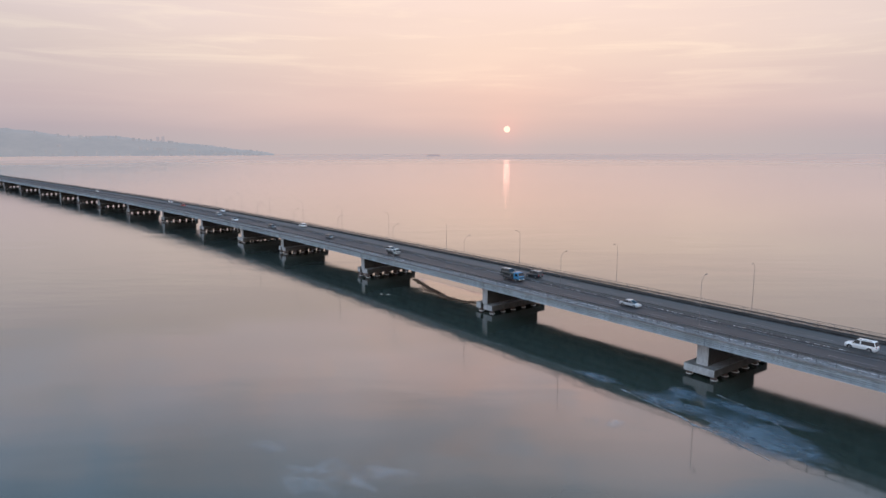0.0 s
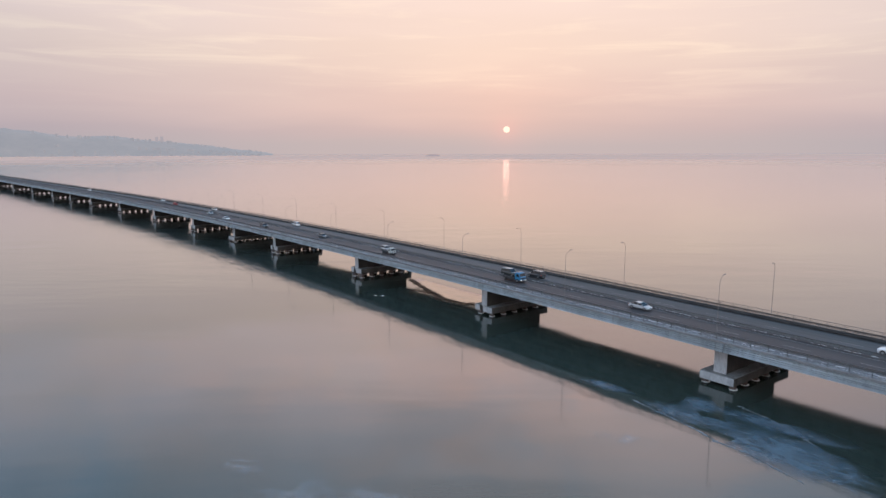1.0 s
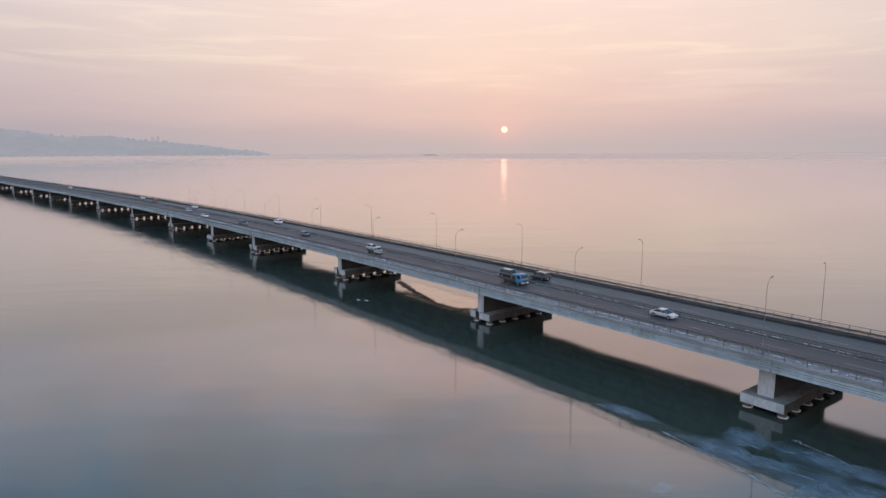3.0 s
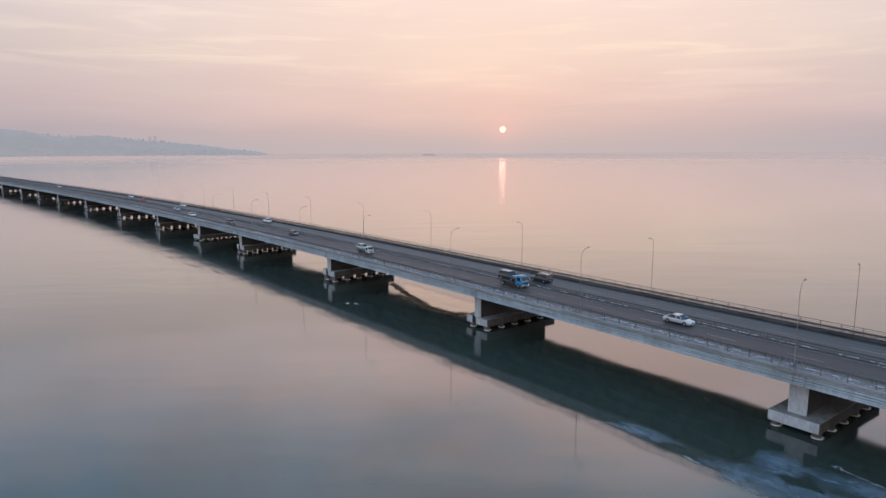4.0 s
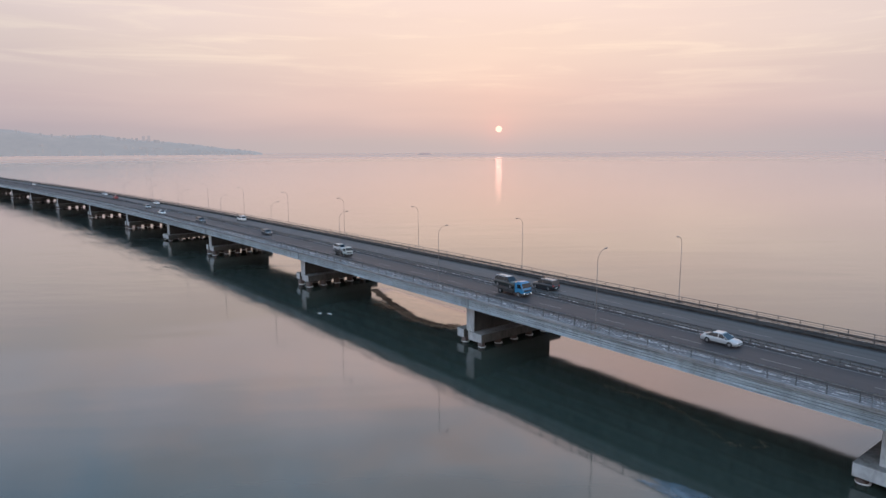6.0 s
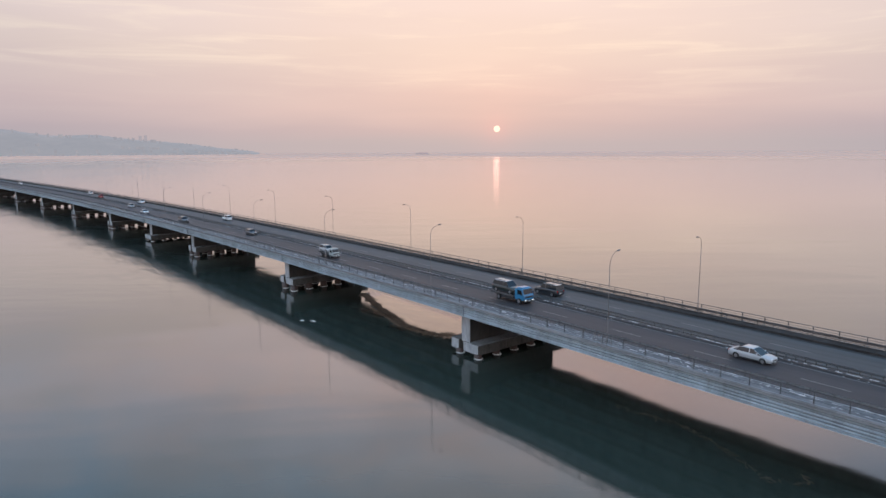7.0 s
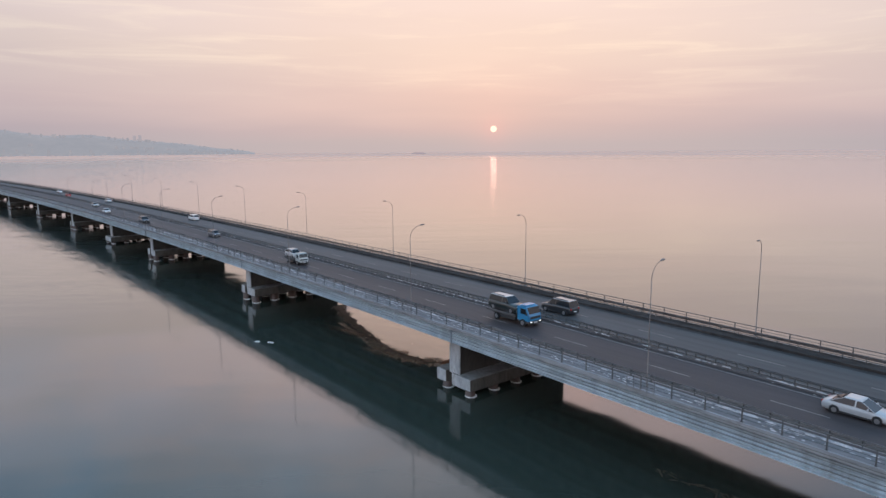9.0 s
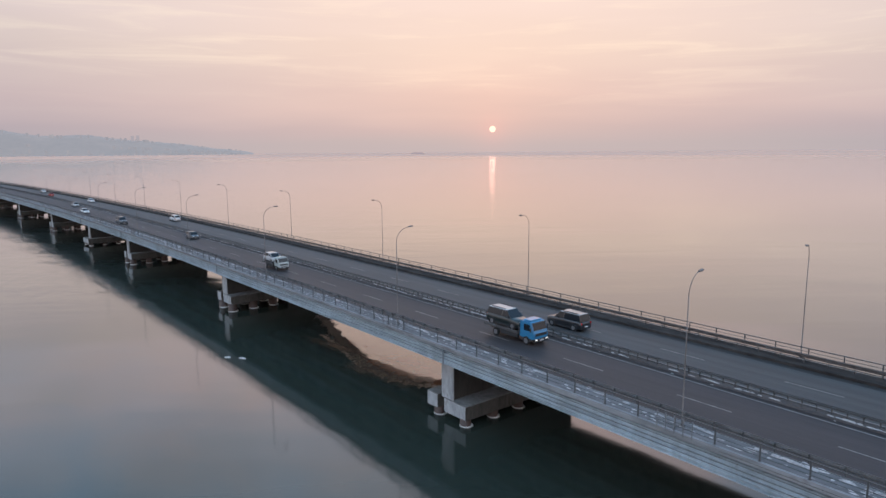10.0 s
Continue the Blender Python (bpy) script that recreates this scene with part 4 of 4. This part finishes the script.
def truck(cab_mat, label, lit=False):
    t = new("flatbed_truck")
    w = 1.0
    bm = bmesh.new()
    prof = [(0.0, 0.62), (-0.02, 1.15), (0.10, 1.55), (0.34, 2.20), (0.55, 2.30), (1.75, 2.30), (1.82, 2.18), (1.82, 0.62)]
    loft(bm, [[(x, y + (0.04 if abs(x) > w * 0.95 else 0), z) for y, z in prof] for x in (-w, -w * 0.94, w * 0.94, w)])
    bmesh.ops.remove_doubles(bm, verts=bm.verts, dist=0.001)
    bmesh.ops.bevel(bm, geom=[e for e in bm.edges if e.is_manifold and e.calc_face_angle(0) > 0.5], offset=0.06, segments=2, affect="EDGES")
    part("cab", bm, cab_mat, t)
    part("roof_fairing", box(-w * 0.8, w * 0.8, 0.62, 1.66, 2.28, 2.44, 0.08), cab_mat, t)
    bm = bmesh.new()
    loft(bm, [[(x, 0.070, 1.52), (x, 0.300, 2.14), (x, 0.36, 2.14), (x, 0.2, 1.52)] for x in (-w * 0.90, w * 0.90)])
    part("windscreen", bm, M_GLASS, t)
    for s in (-1, 1):
        part("side_window", box(s * w - 0.015, s * w + 0.015, 0.52, 1.35, 1.42, 2.05, 0.008), M_GLASS, t)
        part("headlight", box(s * w * 0.72 - 0.16, s * w * 0.72 + 0.16, -0.115, 0.04, 0.56, 0.68, 0.02), M_HEADLIT if lit else M_HEAD, t, "lit headlight" if lit else "")
        part("mirror", box(s * (w + 0.2) - 0.07, s * (w + 0.2) + 0.07, 0.22, 0.32, 1.4, 1.8, 0.02), M_TRIM, t)
        part("side_rail", box(s * 1.14 - 0.05, s * 1.14 + 0.05, 2.0, 6.9, 0.95, 1.16, 0.02), M_DARKSTEEL, t)
        part("tool_box", box(s * 0.98 - 0.14, s * 0.98 + 0.14, 2.1, 4.5, 0.45, 0.86, 0.03), M_TRIM, t)
        part("step", box(s * w - 0.10, s * w + 0.02, 0.35, 1.6, 0.40, 0.60, 0.02), M_TRIM, t)
        for y in (0.95, 5.2):
            wheel(t, s * 0.98, y, 0.42, 0.28)
    part("bumper", box(-w, w, -0.10, 0.06, 0.36, 0.70, 0.04), M_TRIM, t)
    part("sun_visor", box(-w * 0.9, w * 0.9, 0.20, 0.46, 2.16, 2.23, 0.02), M_TRIM, t)
    part("grille", box(-w * 0.8, w * 0.8, -0.035, 0.03, 0.95, 1.22, 0.01), M_TRIM, t)
    part("number_plate", box(-0.26, 0.26, -0.125, -0.10, 0.48, 0.60), M_PLATE, t)
    part("bed", box(-1.12, 1.12, 1.95, 6.95, 0.86, 1.02, 0.02), M_DARKSTEEL, t)
    part("chassis", box(-0.42, 0.42, 0.4, 6.6, 0.50, 0.86, 0.02), M_TRIM, t)
    part("headboard", box(-1.1, 1.1, 1.93, 2.0, 1.0, 1.65, 0.02), M_DARKSTEEL, t)
    return tagged(t, label, "truck", "vehicles on the bridge")


WHITE = paint("white_car_paint", (0.72, 0.72, 0.72))
SILVER = paint("silver_car_paint", (0.40, 0.41, 0.42))
BLACK = paint("black_car_paint", (0.018, 0.019, 0.022))
GREY = paint("dark_grey_car_paint", (0.07, 0.075, 0.085))
BLUE = paint("blue_truck_paint", (0.03, 0.20, 0.38))
GREEN = paint("dark_green_car_paint", (0.012, 0.020, 0.019))
DRAB = paint("pale_grey_truck_paint", (0.42, 0.46, 0.45))
# sky reflection on a black roof, put in as grey paint
ROOF_SHEEN = paint("grey_roof_paint", (0.24, 0.24, 0.245))
RED = paint("red_car_paint", (0.40, 0.04, 0.04))
LN1, LN2, LF1, LF2 = CEN - 2.8, CEN - 6.3, CEN + 2.9, CEN + 6.4

place(truck(BLUE, "blue flatbed tow truck carrying a dark off-road car", True), LN1 - 0.4, 18.8, -1)
tow = car("suv", GREEN, "dark green off-road car with pale roof on a tow truck", False, SILVER)
tow.matrix_basis = at(LN1 - 0.4, 18.8 + 2.15, ROAD + 1.03)
place(car("suv", BLACK, "black off-road car on the asphalt, sky sheen painted on its roof", False, ROOF_SHEEN), LF1 + 0.9, 23.6, 1)
small = truck(DRAB, "pale grey flatbed truck carrying a silver car")
place(small, LN2 + 1.5, 72.0, -1)
small.matrix_basis = small.matrix_basis @ Matrix.Diagonal((0.86, 0.86, 0.86, 1))
pale = car("hatchback", SILVER, "silver hatchback standing on a flatbed truck")
pale.matrix_basis = at(LN2 + 1.5, 72.0 + 1.95, ROAD + 0.89)
place(car("minivan", WHITE, "white minivan on the asphalt"), LF2, 162.0, 1)
place(car("sedan", WHITE, "white saloon car on the asphalt"), LF2, 252.0, 1)
place(car("hatchback", RED, "red hatchback on the asphalt"), LF1, 300.0, 1)
place(car("sedan", WHITE, "white saloon car on the asphalt"), LF2, 332.0, 1)
place(car("minivan", WHITE, "white minivan on the asphalt"), LF1, 476.0, 1)
place(car("sedan", SILVER, "pale silver saloon car on the asphalt"), LN1 + 0.2, -16.0, -1)
place(car("suv", WHITE, "white off-road car on the asphalt"), LF1, -53.5, 1)
place(car("hatchback", GREY, "dark grey hatchback on the asphalt"), LN1, 118.0, -1)
place(car("suv", GREY, "dark grey off-road car on the asphalt"), LN2, 160.0, -1)
place(car("sedan", WHITE, "white saloon car on the asphalt"), LN2, 200.0, -1)
place(car("hatchback", SILVER, "silver hatchback on the asphalt"), LN1, 229.0, -1)

# ---- ice ----
for k, spec in enumerate(((-15.8, -53, 5.4, 13, -6, 1), (-15.6, -38.5, 2.9, 7.5, 8, 2), (-9.0, -48, 2.8, 9, 4, 5), (-15.2, -23, 1.4, 5.5, 8, 7), (-10.5, -37, 2.6, 4.0, -15, 8))):
    ice_sheet(*spec, M_ICE, "thin blue-grey sheet of sea ice, cracked and half melted", 0.04 + 0.012 * k)
for spec in ((-29.5, -37, 1.9, 4.6, 30, 6), (-72.5, -24.5, 5.0, 6.0, 30, 9), (-66.5, -29.5, 4.2, 5.0, 10, 12), (-74, -12.5, 2.2, 3.0, 20, 10)):
    ice_sheet(*spec, M_SWIRL, "faint swirl of thin drifting ice on the water", 0.04)


# ragged brown slush drifted together in a narrow, broken line
def slush_line(pts, seed, width, mat=None, step=0.055, rise=0.0, lean=0.2):
    # lean: the way in which the flakes lie; the line swells and thins out along its way
    rnd = random.Random(seed)
    bm = bmesh.new()
    for (xa, ya), (xb, yb) in zip(pts, pts[1:]):
        n = max(2, int(math.hypot(xb - xa, yb - ya) / step))
        for k in range(n):
            q = (k + rnd.random()) / n
            cy = ya + (yb - ya) * q
            swell = 0.75 + 0.75 * noise.noise(Vector((cy * 0.45, seed, 0))) + 0.5 * noise.noise(Vector((cy * 1.7, seed, 4)))
            if rnd.random() > 0.35 + 0.8 * swell:
                continue
            cx = xa + (xb - xa) * q + rnd.gauss(0, width * 0.45 * max(0.3, swell))
            cy += rnd.gauss(0, width * 0.3)
            r, e, a0 = rnd.uniform(0.08, 0.42) * rnd.uniform(0.5, 1.2), rnd.uniform(0.10, 0.4), -rnd.gauss(lean, 0.6)
            top = []
            for i in range(6):
                a = 2 * math.pi * i / 6
                rr = r * rnd.uniform(0.7, 1.25)
                px, py = rr * e * math.cos(a), rr * 1.5 * math.sin(a)
                top.append(bm.verts.new((cx + px * math.cos(a0) - py * math.sin(a0), cy + px * math.sin(a0) + py * math.cos(a0), rise + rnd.uniform(0.012, 0.035))))
            bm.faces.new(top)
            low = [bm.verts.new((v.co.x, v.co.y, -0.03)) for v in top]
            for i in range(6):
                bm.faces.new((low[i], low[(i + 1) % 6], top[(i + 1) % 6], top[i]))
    return tagged(part("slush_ice", bm, mat or M_REED), "pale broken crust along the rim of the ice" if mat is M_RIMICE else "broken brown slush ice drifted together under the bridge", "ice", kind="stuff")


# rim of the sheet added to carry the orange sky reflection
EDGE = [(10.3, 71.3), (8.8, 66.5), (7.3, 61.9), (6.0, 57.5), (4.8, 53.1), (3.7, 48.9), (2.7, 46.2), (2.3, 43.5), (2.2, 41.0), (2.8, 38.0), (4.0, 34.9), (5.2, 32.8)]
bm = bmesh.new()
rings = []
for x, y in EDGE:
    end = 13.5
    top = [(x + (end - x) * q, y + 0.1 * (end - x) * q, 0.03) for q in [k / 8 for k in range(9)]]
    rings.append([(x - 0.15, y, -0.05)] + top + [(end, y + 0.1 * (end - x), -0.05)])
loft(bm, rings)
tagged(part("ice_floe", bm, M_FROST, smooth=True), "smooth wet ice sheet under the bridge, sky's orange put into its colour", "ice", "thin ice on the water")
for k, spec in enumerate(((1.9, 42, 1.5, 6.5, 10, 32), (3.6, 54, 1.3, 6.5, 10, 33), (4.2, 36, 2.6, 1.6, 0, 34))):
    ice_sheet(*spec, M_BROWNFILM, "broken brown slush drifted along the edge of the ice", 0.06 + 0.012 * k)
slush_line(EDGE[:7], 21, 1.0, M_REED, 0.012, 0.03, 1.0)
slush_line([(5.0, 61.0), (4.4, 57.4), (3.6, 53.0), (2.8, 49.0), (2.0, 46.0)], 25, 0.5, M_BROWNSLUSH, 0.06)
slush_line(EDGE[5:], 22, 1.0, M_BROWNSLUSH, 0.030, 0.03, 0.8)
slush_line([(3.3, 47.9), (2.6, 44.4), (2.7, 41.0), (3.3, 38.1), (4.4, 35.0)], 24, 1.0, M_REED, 0.03, 0.035, 0.8)
for x, y, k in ((-9.8, 59.5, 41), (-8.5, 57.9, 42)):
    ice_sheet(x, y, 0.22, 0.42, 20, k, M_COLLAR, "small white lump of drifting ice", 0.08)
slush_line([(1.8, 0), (2.6, -9), (0.6, -15), (-1.9, -19.8), (0.3, -22.8), (2.4, -21.0)], 23, 0.8, M_OLIVE, 0.16)

# pale broken rims where the sheets end in open water
slush_line([(-16.8, -29.5), (-17.4, -32.8), (-18.4, -38.6), (-19.0, -42.0), (-20.4, -45.5), (-20.2, -49.5), (-21.6, -54.0), (-22.6, -58.0)], 51, 0.07, M_RIMICE, 0.16)
slush_line([(-6.0, -41.0), (-7.0, -46.0), (-8.6, -50.5), (-10.9, -54.2)], 52, 0.10, M_RIMICE, 0.24)


# ---- distance ----
EYE0 = Vector((-73, -59, 0))


def far_point(az, d, z=0.0):
    return Vector((EYE0.x + d * math.sin(radians(az)), EYE0.y + d * math.cos(radians(az)), z))


def ridge(az0, az1, d, height, depth, seed, n=320):
    bm = bmesh.new()
    rows = []
    for j, (f, hf) in enumerate(((0.0, 0.0), (0.12, 0.12), (0.4, 0.45), (0.75, 0.85), (1.0, 1.0), (1.3, 0.0))):
        row = []
        for k in range(n + 1):
            q = k / n
            az = az0 + (az1 - az0) * q
            h = height(q) * hf
            h += height(q) * 0.10 * noise.noise(Vector((q * 14, j * 0.9, seed))) * (1 if 0 < hf < 1.01 else 0)
            if hf == 1.0:
                # trees and houses along the skyline
                h += 3.0 * noise.noise(Vector((q * 150, seed, 3.0))) + 2.4 * noise.noise(Vector((q * 330, seed, 7.0))) * min(1.0, h / 12)
            row.append(bm.verts.new(far_point(az, d + depth * f, max(-2.0, h) if hf else -2.0)))
        rows.append(row)
    for r0, r1 in zip(rows, rows[1:]):
        for k in range(n):
            bm.faces.new((r0[k], r0[k + 1], r1[k + 1], r1[k]))
    return bm


def coast(q):
    # q 0 at the far end of the view, 1 at the tip of the cape
    pts = [(0.0, 200.0), (0.35, 215.0), (0.56, 180.0), (0.632, 166.0), (0.665, 153.0), (0.70, 130.0), (0.73, 124.0), (0.759, 129.0), (0.806, 106.0), (0.854, 87.0), (0.896, 66.0), (0.939, 44.0), (0.975, 26.0), (1.0, 11.0)]
    for (a, ha), (b, hb) in zip(pts, pts[1:]):
        if q <= b:
            return ha + (hb - ha) * (q - a) / (b - a) + 3.0 * noise.noise(Vector((q * 60, 3.0, 0))) + 1.5 * noise.noise(Vector((q * 190, 7.0, 0)))
    return 8.0


tip = 22.93
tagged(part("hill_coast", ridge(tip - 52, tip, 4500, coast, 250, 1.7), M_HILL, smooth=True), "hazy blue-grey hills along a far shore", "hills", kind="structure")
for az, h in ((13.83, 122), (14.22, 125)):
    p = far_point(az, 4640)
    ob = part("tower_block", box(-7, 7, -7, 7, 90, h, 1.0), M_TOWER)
    ob.matrix_basis = pose(p.x, p.y, 0, 0, 0, 20)
    tagged(ob, "far pale tower block on the hills", "tower", "far tower blocks")
# small houses and blocks strewn over the slopes and along the shore
rnd = random.Random(77)
bm = bmesh.new()
for k in range(170):
    q = 1 - abs(rnd.gauss(0, 0.16)) - 0.015
    az = tip - 52 + 52 * q
    f = rnd.choice((0.03, 0.03, 0.06, 0.2, 0.4, 0.86))
    ground = coast(q) * min(1.0, f * 1.15)
    p = far_point(az, 4500 + 250 * f - 12)
    w, d, h = rnd.uniform(5, 17), rnd.uniform(5, 9), rnd.uniform(2.5, 7) * (1.6 if rnd.random() < 0.08 else 1)
    add_box(bm, p.x - w / 2, p.x + w / 2, p.y - d / 2, p.y + d / 2, ground - 14, ground + h)
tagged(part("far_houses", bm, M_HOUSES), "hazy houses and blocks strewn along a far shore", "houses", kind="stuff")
bm = bmesh.new()
rings = []
for f, w, h in ((-34, 1, 1), (-28, 9, 7), (-10, 12, 11), (6, 12, 9.5), (20, 10, 10), (30, 7, 5), (35, 1, 1)):
    rings.append([(f * 1.2, -w, -1), (f * 1.2, -w * 0.6, h * 0.7), (f * 1.2, 0, h), (f * 1.2, w * 0.6, h * 0.7), (f * 1.2, w, -1)])
loft(bm, rings, False, False)
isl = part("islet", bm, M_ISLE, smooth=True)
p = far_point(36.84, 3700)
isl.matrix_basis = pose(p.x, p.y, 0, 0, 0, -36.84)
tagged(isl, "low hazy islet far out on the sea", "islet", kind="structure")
